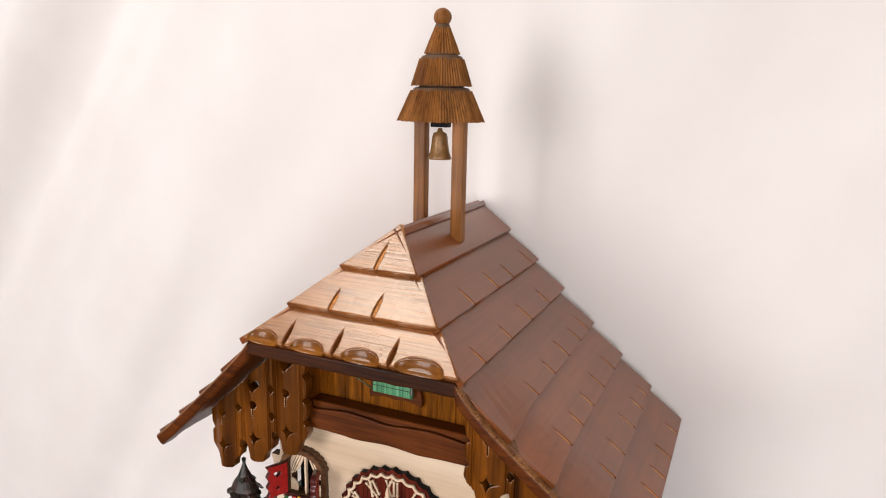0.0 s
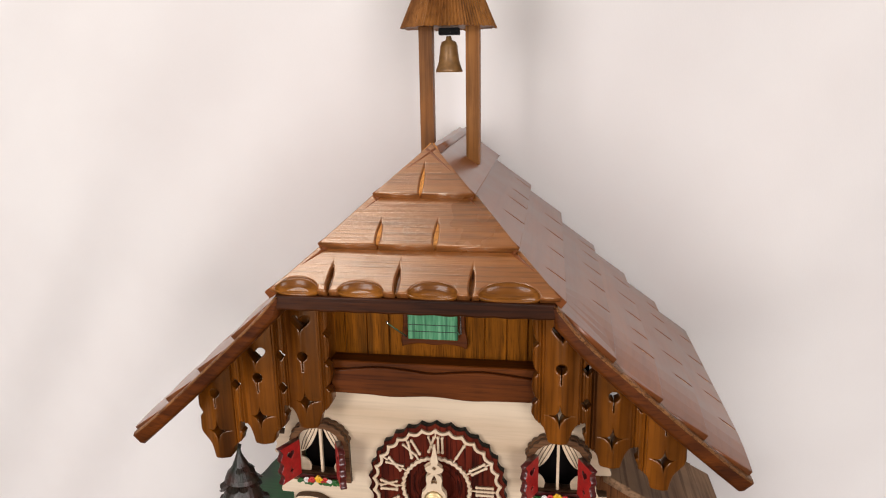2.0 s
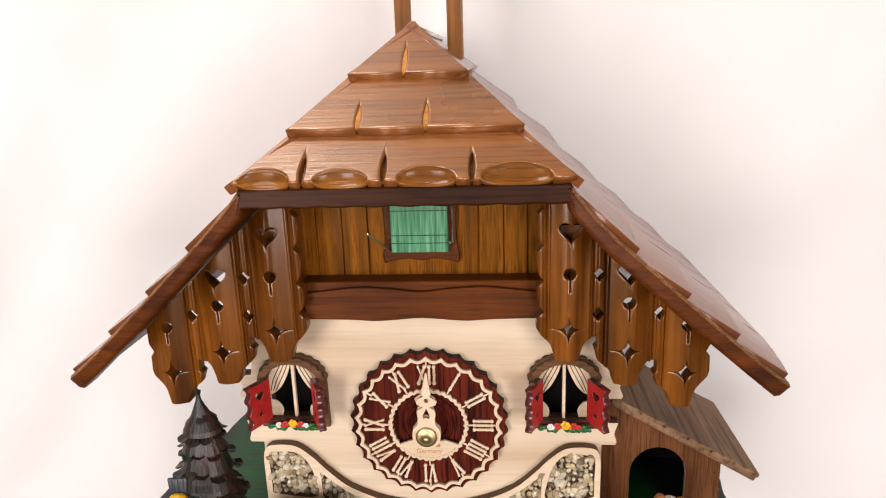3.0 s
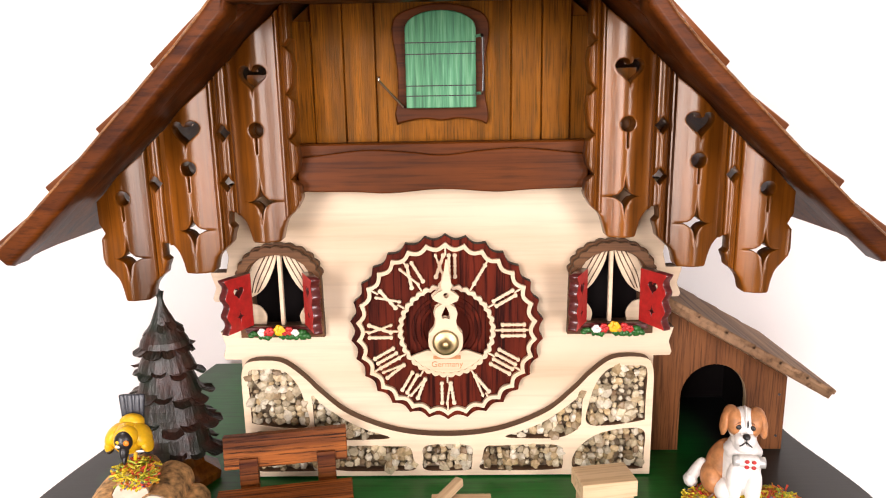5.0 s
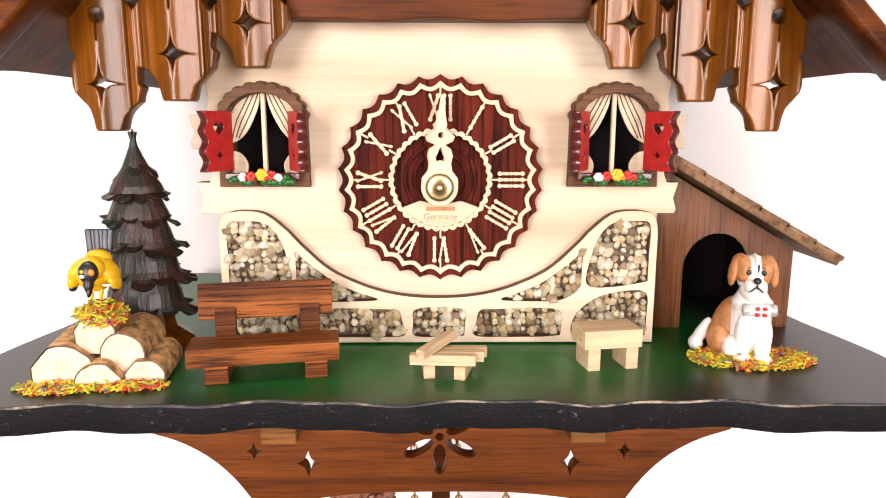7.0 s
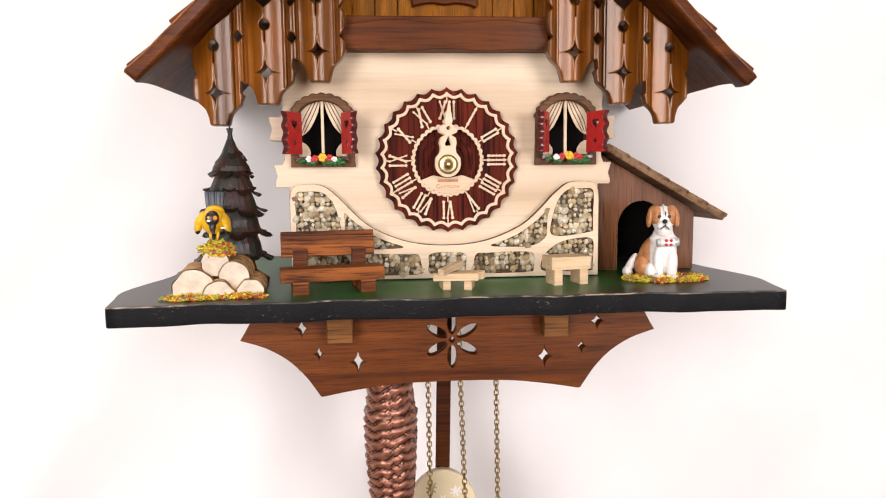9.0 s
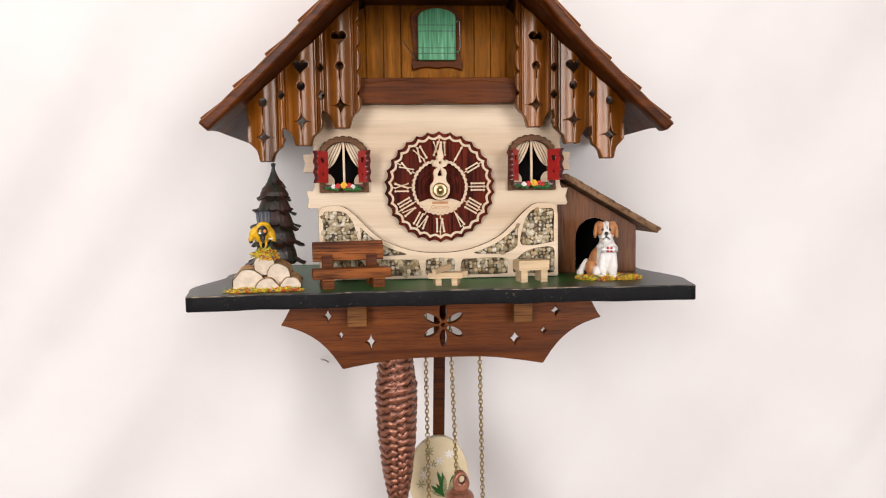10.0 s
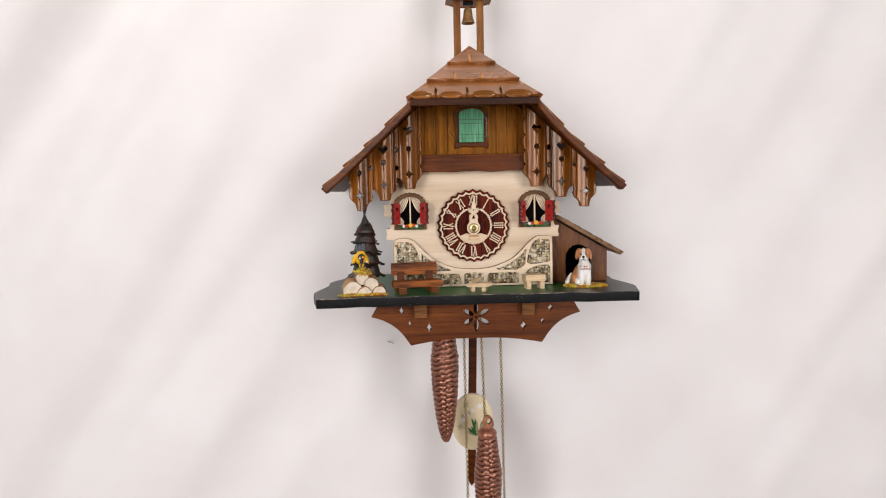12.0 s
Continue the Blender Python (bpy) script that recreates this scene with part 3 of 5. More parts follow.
        if k == 2:
            for i, c in enumerate((-0.0470, -0.0205, 0.0085, 0.0385)):
                hw, ht = (0.0088, 0.0092, 0.0098, 0.0118)[i], (0.0062, 0.0052, 0.0058, 0.0068)[i]
                b = bmesh.new()
                rows = []
                for q in range(7):
                    f = q / 6
                    rows.append([b.verts.new((c - hw * math.cos(math.pi * j / 16), (ht * f - 0.0006 * (1 - f)) * math.sin(math.pi * j / 16),
                                              0.0041 - ((1 - f) * 0.0030 + 0.0010 * math.sin(math.pi * f)) * math.sin(math.pi * j / 16))) for j in range(17)])
                for r0, r1 in zip(rows, rows[1:]):
                    for j in range(16):
                        b.faces.new((r0[j], r0[j + 1], r1[j + 1], r1[j]))
                bmesh.ops.remove_doubles(b, verts=b.verts, dist=1e-6)
                ext = bmesh.ops.extrude_face_region(b, geom=b.faces[:])
                bmesh.ops.translate(b, vec=(0, 0, -0.002), verts=[e for e in ext["geom"] if isinstance(e, bmesh.types.BMVert)])
                place_plate(b, o, (1, 0, 0), vv, nn)
                part("scoop", b, SCOOP, base, "glossy amber scooped scallop", True)
    for s in (1, -1):
        low = [(0.1392, 1.5352), (0.1352, 1.5318), (0.1330, 1.5317)] + [(x, roof_z(x) - d) for x, d in ((0.1240, 0.0157), (0.1050, 0.0162), (0.0860, 0.0162), (0.0690, 0.0158), (0.0560, 0.0140))]
        top = [(x, roof_z(x) - d) for x, d in ((0.0545, 0.0060), (0.0560, 0.0040), (0.0600, 0.0054), (0.0650, 0.0067), (0.0725, 0.0073), (0.0900, 0.0074), (0.1100, 0.0072), (0.1300, 0.0064), (0.1385, 0.0052))]
        b = upright(outline_mesh((low + top)[::-1], [], 0.0110, 0.0018, 3), 0.0)
        for cut in (0.0575, 0.0640, 0.0800, 0.1000, 0.1200):
            bmesh.ops.bisect_plane(b, geom=b.verts[:] + b.edges[:] + b.faces[:], plane_co=(cut, 0, 0), plane_no=(1, 0, 0), dist=1e-7)
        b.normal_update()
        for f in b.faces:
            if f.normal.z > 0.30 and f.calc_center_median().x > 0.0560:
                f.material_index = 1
        for v in b.verts:
            v.co.y += front_y(max(v.co.x, 0.0575)) + 0.0120
            v.co.z -= s * 0.0012 * min(1.0, max(0.0, (v.co.x - 0.0560) / 0.0100))
            v.co.x *= s
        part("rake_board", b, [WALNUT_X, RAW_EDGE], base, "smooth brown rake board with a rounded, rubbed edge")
    # soffit behind the scalloped eave; its shade and the fascia's are in the colour
    part("soffit", slab(-0.0450, 0.0450, -0.0440, 0.0040, 1.6132, 1.6150, 0.0004), EAVE_SHADE, base)
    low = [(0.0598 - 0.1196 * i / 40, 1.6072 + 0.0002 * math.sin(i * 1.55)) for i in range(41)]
    part("fascia", upright(outline_mesh((low + [(-0.0562, 1.6140), (0.0562, 1.6140)])[::-1], [], 0.0060, 0.0010, 2), -0.0456), EAVE_SHADE, base, "smooth eave board under the scallops, coloured dark for its shade")



roof()


# ---- carved gable boards ----
def flute(x):
    """Relief of a carved board at a distance x from the middle line: ribs where two boards meet."""
    d = 0.0
    for c in (0.0598, 0.0834, 0.1064):
        t = abs(x - c) / 0.0088
        if t < 1.0:
            d = 0.0030 * (0.15 * (1 - math.sqrt(t * t + 0.006)) + 0.85 * (0.5 + 0.5 * math.cos(math.pi * t)))
    for c in (0.0488, 0.0716, 0.0955):
        t = abs(x - c)
        if t < 0.0034:
            d = max(d, 0.0011 * math.sqrt(max(0.0, 1 - ((t % 0.0023) / 0.00115 - 1.0) ** 2 if t > 0.00115 else 1 - (t / 0.00115) ** 2)))
    return max(d, 0.0)


def carved_board(s):
    under = lambda x: roof_z(x) - 0.0128
    edge = [(0.0475, under(0.0475))]
    # inner edge with V cuts
    for z in (1.5985, 1.5835, 1.5690, 1.5560):
        edge += [(0.0478, z + 0.0024), (0.0499, z), (0.0474, z - 0.0022), (0.0468, z - 0.006)]
    tip1 = smooth_line([(0.0470, 1.5490), (0.0492, 1.5455), (0.0525, 1.5420), (0.0545, 1.5355)], 5)
    edge += tip1 + [(0.0552, 1.5350), (0.0634, 1.5350), (0.0641, 1.5357)]
    edge += smooth_line([(0.0646, 1.5375), (0.0660, 1.5415), (0.0690, 1.5448), (0.0712, 1.5455)], 5)
    edge += [(0.0714, 1.5440), (0.0716, 1.5415), (0.0702, 1.5400), (0.0712, 1.5370)]
    edge += smooth_line([(0.0716, 1.5350), (0.0742, 1.5325), (0.0768, 1.5298), (0.0780, 1.5254)], 5)
    edge += [(0.0786, 1.5247), (0.0872, 1.5247), (0.0878, 1.5254)]
    edge += smooth_line([(0.0884, 1.5280), (0.0900, 1.5318), (0.0925, 1.5345), (0.0950, 1.5352)], 5)
    edge += [(0.0952, 1.5335), (0.0953, 1.5302), (0.0940, 1.5290), (0.0952, 1.5262)]
    edge += smooth_line([(0.0955, 1.5245), (0.0980, 1.5225), (0.1000, 1.5198), (0.1010, 1.5160)], 5)
    edge += [(0.1016, 1.5153), (0.1086, 1.5153), (0.1092, 1.5160)]
    edge += smooth_line([(0.1098, 1.5190), (0.1112, 1.5225), (0.1140, 1.5252), (0.1160, 1.5275)], 5)
    edge += [(0.1166, 1.5300), (0.1164, 1.5365), (0.1148, 1.5385), (0.1166, 1.5420), (0.1166, under(0.1166))]
    holes = [heart(0.0602, 1.5893, 0.0088), heart(0.0834, 1.5722, 0.0088), star4(0.0598, 1.5487, 0.0046, 0.0052), star4(0.0834, 1.5393, 0.0046, 0.0052), star4(0.1064, 1.5300, 0.0046, 0.0052)]
    for cx, cz in ((0.0600, 1.5722), (0.0833, 1.5602), (0.1064, 1.5508)):
        r, q = 0.0024, 0.0002
        ring = [(cx + r * math.cos(a), cz + r * math.sin(a)) for a in [math.radians(-85 + 350 * i / 18) for i in range(19)]]
        holes.append(ring + [(cx - q, cz - 0.0075), (cx + q, cz - 0.0075)])
    holes += [diamond(0.0716, 1.5715, 0.0024, 0.0028), diamond(0.0715, 1.5550, 0.0024, 0.0028), diamond(0.0956, 1.5553, 0.0024, 0.0028)]
    bm = outline_mesh(edge[::-1], holes, 0.0050, 0.0005, 1)
    upright(bm, -0.0105)
    cuts = [0.0462 + i * 0.0011 for i in range(65)] + [0.0598, 0.0594, 0.0602, 0.0834, 0.0830, 0.0838, 0.1064, 0.1060, 0.1068]
    for c in (0.0488, 0.0716, 0.0955):
        cuts += [c + k * 0.00046 for k in range(-7, 8)]
    for x in cuts:
        bmesh.ops.bisect_plane(bm, geom=bm.verts[:] + bm.edges[:] + bm.faces[:], plane_co=(x, 0, 0), plane_no=(1, 0, 0), dist=1e-7)
    for v in bm.verts:
        if v.co.y < -0.0130:
            v.co.y -= flute(v.co.x)
        v.co.x *= s
    board = part("carved_board", bm, WALNUT, clock, "fretwork gable board with hearts, stars and ribs", True)
    board.data.set_sharp_from_angle(angle=radians(32))


for s in (1, -1):
    carved_board(s)


# ---- gable wall with the small door ----
def gable():
    wall = part("gable_wall", upright(outline_mesh([(-0.0525, 1.5480), (0.0525, 1.5480), (0.0525, 1.6070), (0.0440, 1.6140), (-0.0440, 1.6140), (-0.0525, 1.6070)], [], 0.0040), 0.0085), WALNUT, clock, "dark board behind the gable planks")
    xs = [-0.0520, -0.0445, -0.0335, -0.0225, 0.0240, 0.0345, 0.0445, 0.0520]
    for a, b in zip(xs, xs[1:]):
        part("plank", slab(a + 0.0001, b - 0.0001, 0.0015, 0.0047, 1.5600, min(1.6135, roof_z(max(abs(a), abs(b))) - 0.0138), 0.0003), GABLE, wall)
    for s in (1, -1):
        a, b = sorted((s * 0.0500, s * 0.0640))
        part("cheek", slab(a, b, -0.0095, 0.0205, 1.5530, 1.5900), WALNUT, wall)
        a, b = sorted((s * 0.0500, s * 0.0530))
        part("cheek", slab(a, b, -0.0095, 0.0205, 1.5902, 1.6020), WALNUT, wall)
    frame_out = smooth_line([(-0.0155, 1.5725), (-0.0130, 1.5735), (-0.0060, 1.5745), (0.0, 1.5738), (0.0060, 1.5745), (0.0130, 1.5735), (0.0155, 1.5725), (0.0162, 1.5760), (0.0150, 1.5830),
                             (0.0152, 1.5940), (0.0165, 1.6030), (0.0150, 1.6085), (0.0080, 1.6115), (0.0, 1.6125), (-0.0080, 1.6115), (-0.0150, 1.6085), (-0.0165, 1.6030), (-0.0152, 1.5940), (-0.0150, 1.5830), (-0.0162, 1.5760)], 4)
    fr = part("door_frame", upright(outline_mesh(frame_out, [], 0.0035, 0.0006, 1), 0.0020), WALNUT_X, clock, "dark shaped frame round the green door")
    arch = [(-0.0118, 1.5782), (0.0118, 1.5782), (0.0118, 1.6040)] + [(0.0118 * math.cos(a), 1.6040 + 0.0058 * math.sin(a)) for a in [math.pi * i / 14 for i in range(1, 14)]] + [(-0.0118, 1.6040)]
    door = part("cuckoo_door", upright(outline_mesh(arch, [], 0.0030, 0.0003), -0.0020), DOOR_GREEN, clock, "green stained door with an arched top")
    for z in (1.5822, 1.5855, 1.5958, 1.5995):
        part("groove", slab(-0.0119, 0.0119, -0.00512, -0.0049, z - 0.00018, z + 0.00018), BLACK, door)
    part("pull_wire", tube([(0.0118, -0.0045, 1.5828), (0.0136, -0.0090, 1.5828), (0.0140, -0.0096, 1.5835), (0.0140, -0.0096, 1.6005), (0.0136, -0.0090, 1.6012), (0.0118, -0.0045, 1.6012)], 0.00055, 6), STEEL, door)
    part("hinge_wire", tube([(-0.0130, -0.0030, 1.5785), (-0.0205, -0.0100, 1.5875), (-0.0207, -0.0104, 1.5885), (-0.0200, -0.0100, 1.5883)], 0.00045, 6), STEEL, door)
    # beam under the gable
    beam = part("beam", slab(-0.0500, 0.0500, -0.0080, 0.0020, 1.5510, 1.5668, 0.0005), WALNUT_X, clock, "brown cross beam with a wavy face board")
    top = smooth_line([(0.0490, 1.5625), (0.0420, 1.5632), (0.0260, 1.5648), (0.0120, 1.5640), (0.0, 1.5628), (-0.0120, 1.5640), (-0.0260, 1.5648), (-0.0420, 1.5632), (-0.0490, 1.5625)], 5)
    low = smooth_line([(-0.0490, 1.5510), (-0.030, 1.5506), (-0.0180, 1.5500), (0.0, 1.5512), (0.0180, 1.5500), (0.030, 1.5506), (0.0490, 1.5510)], 5)
    part("wavy_board", upright(outline_mesh(low + top, [], 0.0026, 0.0005, 1), -0.0078), WALNUT_X, beam)


gable()


# ---- pale front ----
def front():
    half = [(0.0, 1.4405), (0.0772, 1.4405), (0.0772, 1.4865), (0.0832, 1.4865), (0.0838, 1.4880), (0.0826, 1.4920), (0.0838, 1.4962), (0.0842, 1.4975), (0.0800, 1.4975), (0.0790, 1.5000),
            (0.0780, 1.5090), (0.0852, 1.5092), (0.0858, 1.5105), (0.0843, 1.5145), (0.0856, 1.5190), (0.0858, 1.5205), (0.0800, 1.5205), (0.0788, 1.5260), (0.0800, 1.5330), (0.0770, 1.5420), (0.0770, 1.5525), (0.0, 1.5525)]
    outer = half + [(-x, z) for x, z in half[::-1][1:-1]]
    holes = []
    for cx in (-0.0600, 0.0600):
        holes.append([(cx - 0.0112, 1.4995), (cx + 0.0112, 1.4995), (cx + 0.0112, 1.5190)] + [(cx + 0.0112 * math.cos(a), 1.5190 + 0.0085 * math.sin(a)) for a in [math.pi * i / 12 for i in range(1, 12)]] + [(cx - 0.0112, 1.5190)])
    bm = edge_faces(upright(outline_mesh(outer, holes, 0.0060, 0.0003), 0.0060), 1, 1)
    part("front_panel", bm, [CREAM, SCORCH], clock, "pale lime wood front with log-end sides")
    part("case_body", slab(-0.0640, 0.0640, 0.0210, 0.1150, 1.4402, 1.5880), WALNUT, clock, "brown clock case behind the front")
    # The board's black is the shade seen through the window openings.
    part("inner_board", slab(-0.0740, 0.0740, 0.0130, 0.0205, 1.4402, 1.5600), BLACK_GAP, clock, "black board that stands for the shade inside the windows")


front()


def stone_frame():
    wave = smooth_line([(0.0764, 1.4790), (0.0758, 1.4840), (0.0735, 1.4872), (0.0667, 1.4880), (0.0600, 1.4868), (0.0530, 1.4812), (0.0470, 1.4748), (0.0365, 1.4660), (0.0190, 1.4590), (0.0, 1.4570),
                        (-0.0190, 1.4590), (-0.0365, 1.4660), (-0.0470, 1.4748), (-0.0530, 1.4812), (-0.0600, 1.4868), (-0.0667, 1.4880), (-0.0735, 1.4872), (-0.0758, 1.4840), (-0.0764, 1.4790)], 6)
    outer = [(-0.0764, 1.4406), (0.0764, 1.4406)] + wave
    cells = []
    for s in (1, -1):
        cells.append(mirror(smooth_line([(0.0736, 1.4630), (0.0736, 1.4720), (0.0735, 1.4830), (0.0690, 1.4843), (0.0610, 1.4838), (0.0560, 1.4790), (0.0532, 1.4710), (0.0522, 1.4620), (0.0600, 1.4608), (0.0736, 1.4628)], 5)[:-1], s))
        cells.append(mirror(smooth_line([(0.0500, 1.4612), (0.0502, 1.4690), (0.0502, 1.4738), (0.0470, 1.4705), (0.0380, 1.4635), (0.0300, 1.4595), (0.0218, 1.4565), (0.0300, 1.4558), (0.0420, 1.4560), (0.0485, 1.4590)], 5)[:-1], s))
        cells.append(mirror(smooth_line([(0.0736, 1.4432), (0.0738, 1.4500), (0.0734, 1.4585), (0.0660, 1.4594), (0.0560, 1.4570), (0.0490, 1.4512), (0.0470, 1.4450), (0.0500, 1.4430), (0.0620, 1.4428), (0.0725, 1.4428)], 5)[:-1], s))
        cells.append(mirror(smooth_line([(0.0432, 1.4432), (0.0436, 1.4480), (0.0424, 1.4524), (0.0330, 1.4532), (0.0200, 1.4528), (0.0146, 1.4524), (0.0132, 1.4480), (0.0124, 1.4434), (0.0200, 1.4426), (0.0400, 1.4427)], 5)[:-1], s))
    cells.append(smooth_line([(0.0088, 1.4432), (0.0092, 1.4480), (0.0086, 1.4526), (0.0, 1.4536), (-0.0086, 1.4526), (-0.0092, 1.4480), (-0.0088, 1.4432), (0.0, 1.4426), (0.0075, 1.4428)], 5)[:-1])
    bm = edge_faces(upright(outline_mesh(outer, cells, 0.0042, 0.0002), -0.0005), 1, 1)
    fr = part("stone_frame", bm, [CREAM_FRET, SCORCH], clock, "pale fretwork frame filled with small stones")
    # stones behind the fretwork
    rng = random.Random(11)
    shapes = []
    for i in range(8):
        b = bmesh.new()
        bmesh.ops.create_icosphere(b, subdivisions=1, radius=1.0)
        for v in b.verts:
            v.co *= 0.8 + 0.35 * rng.random()
        bmesh.ops.scale(b, vec=(1.0, 0.75 + 0.3 * rng.random(), 0.75 + 0.3 * rng.random()), verts=b.verts)
        shapes.append(mesh_of("pebble", b, PEBBLE))

    def inside(p, ring):
        c = False
        for (x0, z0), (x1, z1) in zip(ring, ring[1:] + ring[:1]):
            if (z0 > p[1]) != (z1 > p[1]) and p[0] < (x1 - x0) * (p[1] - z0) / (z1 - z0) + x0:
                c = not c
        return c

    spots = []
    for ring in cells:
        xs, zs = [p[0] for p in ring], [p[1] for p in ring]
        z = min(zs)
        while z < max(zs) + 0.0005:
            x = min(xs) - 0.0005 + rng.uniform(0, 0.001)
            while x < max(xs) + 0.0008:
                p = (x + rng.uniform(-0.0005, 0.0005), z + rng.uniform(-0.0005, 0.0005))
                if inside(p, ring) or inside((p[0] * 0.985, p[1]), ring):
                    spots.append(p)
                x += 0.0026
            z += 0.0025
    rng.shuffle(spots)
    bed = bmesh.new()
    big = 0
    for i, (x, z) in enumerate(spots):
        r = rng.choice((0.0012, 0.0015, 0.0017, 0.0020, 0.0023, 0.0027))
        m = Matrix.Translation((x, -0.0020 - rng.uniform(0, 0.0014), z)) @ Euler([rng.uniform(0, 6.28) for _ in range(3)]).to_matrix().to_4x4() @ Matrix.Scale(r, 4)
        if big < 290 and r > 0.0010:
            ob = adopt(new("pebble", shapes[i % 8]), fr)
            ob.matrix_basis = m
            big += 1
        else:
            me = shapes[i % 8]
            vs = [bed.verts.new(m @ v.co) for v in me.vertices]
            for f in me.polygons:
                bed.faces.new([vs[k] for k in f.vertices])
    tagged(part("gravel", bed, GRAVEL, fr, "small tan and grey stones"), kind="stuff")
    for ring in cells:
        part("mortar", upright(outline_mesh(ring, [], 0.0008), -0.0002), GROUT, fr)


stone_frame()


# ---- dial ----
DZ, DX = 1.4988, 0.0004


def cusped(r, depth, n, phase=0.0, sub=6):
    """Ring of hollow arcs that meet in outward points."""
    out = []
    for i in range(n):
        for k in range(sub):
            f = k / sub
            a = 2 * math.pi * (i + f + phase) / n
            q = r - depth * math.sin(math.pi * f)
            out.append((DX + q * math.sin(a), DZ + q * math.cos(a)))
    return out[::-1]


def beaded(r, depth, n, sub=5):
    out = []
    for i in range(n):
        for k in range(sub):
            f = k / sub
            a = 2 * math.pi * (i + f) / n
            q = r + depth * abs(math.sin(math.pi * f))
            out.append((DX + q * math.sin(a), DZ + q * math.cos(a)))
    return out[::-1]


def stick(a, b, w):
    """Turned stroke with knobs at the ends and the middle."""
    (x0, z0), (x1, z1) = a, b
    d = Vector((x1 - x0, z1 - z0))
    ln = d.length
    d /= ln
    nrm = Vector((-d.y, d.x))
    prof = [(0.0, 0.35), (0.04, 0.95), (0.10, 1.0), (0.15, 0.55), (0.35, 0.75), (0.46, 0.45), (0.5, 0.95), (0.54, 0.45), (0.65, 0.75), (0.85, 0.55), (0.90, 1.0), (0.96, 0.95), (1.0, 0.35)]
    left = [Vector(a) + d * ln * t + nrm * w * q for t, q in prof]
    right = [Vector(a) + d * ln * t - nrm * w * q for t, q in prof[::-1]]
    return [(p.x, p.y) for p in right[::-1][::-1]][::-1] + [(p.x, p.y) for p in left][::-1]


def dial():
    face = part("dial", edge_faces(upright(outline_mesh(cusped(0.0353, 0.0017, 30), [circle(DX, DZ, 0.0170, 48)], 0.0040, 0.0002), -0.0002), 1, 1), [MAHOGANY, BLACK_EDGE], clock, "dark red-brown dial with a scalloped rim and pale numerals")
    part("dial_centre", upright(outline_mesh(circle(DX, DZ, 0.0172, 48), [], 0.0022), -0.0002), MAHOGANY, face)
    for r in (0.0098, 0.0128):
        part("turned_ring", upright(outline_mesh(circle(DX, DZ, r, 48), [circle(DX, DZ, r - 0.0013, 48)], 0.0007, 0.0002), -0.0024), MAHOGANY, face)
    part("outer_ring", upright(outline_mesh(cusped(0.0330, 0.0019, 30), [cusped(0.0311, 0.0014, 30)], 0.0016, 0.0001), -0.0042), CREAM_FRET, face, "pale cusped ring")
    part("inner_ring", upright(outline_mesh(beaded(0.0170, 0.0009, 36), [beaded(0.0156, 0.0006, 36)], 0.0016, 0.0001), -0.0042), CREAM_FRET, face, "pale beaded ring")
    spec = ["XII", "I", "II", "III", "IIII", "V", "VI", "VII", "VIII", "IX", "X", "XI"]
    widths = {"I": 0.0021, "V": 0.0042, "X": 0.0046}
    for h, text in enumerate(spec):
        total = sum(widths[c] for c in text)
        bm = bmesh.new()
        x = -total / 2
        lo, hi = 0.0196, 0.0288
        for c in text:
            w = widths[c]
            m = x + w / 2
            if c == "I":
                strokes = [((m, lo), (m, hi), 0.00075)]
            elif c == "V":
                strokes = [((m, lo), (m - 0.0014, hi), 0.0008), ((m, lo), (m + 0.0014, hi), 0.0005)]
            else:
                strokes = [((m - 0.0016, lo), (m + 0.0016, hi), 0.0008), ((m + 0.0016, lo), (m - 0.0016, hi), 0.0005)]
            for i, (a, b, sw) in enumerate(strokes):
                bb = outline_mesh(stick(a, b, sw), [], 0.0014 + 0.0002 * i)
                join(bm, bb)
            x += w
        # thin bridges that hold the numeral between the rings
        for r0, r1 in ((0.0174, 0.0202), (0.0282, 0.0312)):
            join(bm, outline_mesh([(-0.0003, r0), (0.0003, r0), (0.0003, r1), (-0.0003, r1)], [], 0.0012))
        a = math.radians(30 * h)
        for v in bm.verts:
            x0, r0, d = v.co
            v.co = Vector((DX + x0 * math.cos(a) + r0 * math.sin(a), -0.0042 - d, DZ - x0 * math.sin(a) + r0 * math.cos(a)))
        part("numeral", bm, CREAM_FRET, face)
    # maker's plate in the lower part of the inner ring
    arc = [(DX + 0.0160 * math.sin(a), DZ - 0.0160 * math.cos(a)) for a in [math.radians(-54 + 108 * i / 18) for i in range(19)]]
    crest = [(DX + 0.0080 * f, DZ - 0.0078 - 0.0006 * math.cos(f * math.pi)) for f in [0.9 - 1.8 * i / 12 for i in range(13)]]
    plate = part("maker_plate", upright(outline_mesh(arc + crest, [], 0.0015, 0.0001), -0.00425), CREAM_FRET, face, "pale plate lettered Germany")
    cu = bpy.data.curves.new("lettering", "FONT")
    cu.body, cu.size, cu.align_x, cu.extrude = "Germany", 0.0031, "CENTER", 0.00008
    tmp = bpy.data.objects.new("lettering", cu)
    scene.collection.objects.link(tmp)
    me = bpy.data.meshes.new_from_object(tmp.evaluated_get(bpy.context.evaluated_depsgraph_get()))
    bpy.data.objects.remove(tmp)
    b = bmesh.new()
    b.from_mesh(me)
    for v in b.verts:
        v.co = Vector((DX + v.co.x, -0.00575 - v.co.z, DZ - 0.0136 + v.co.y))
    part("lettering", b, TAN, plate)
    part("name_bar", slab(DX - 0.0050, DX + 0.0050, -0.00585, -0.0057, DZ - 0.0106, DZ - 0.0092), TAN, plate)
    # pointers on their arbor
    hx, hz = 0.0001, 1.4968

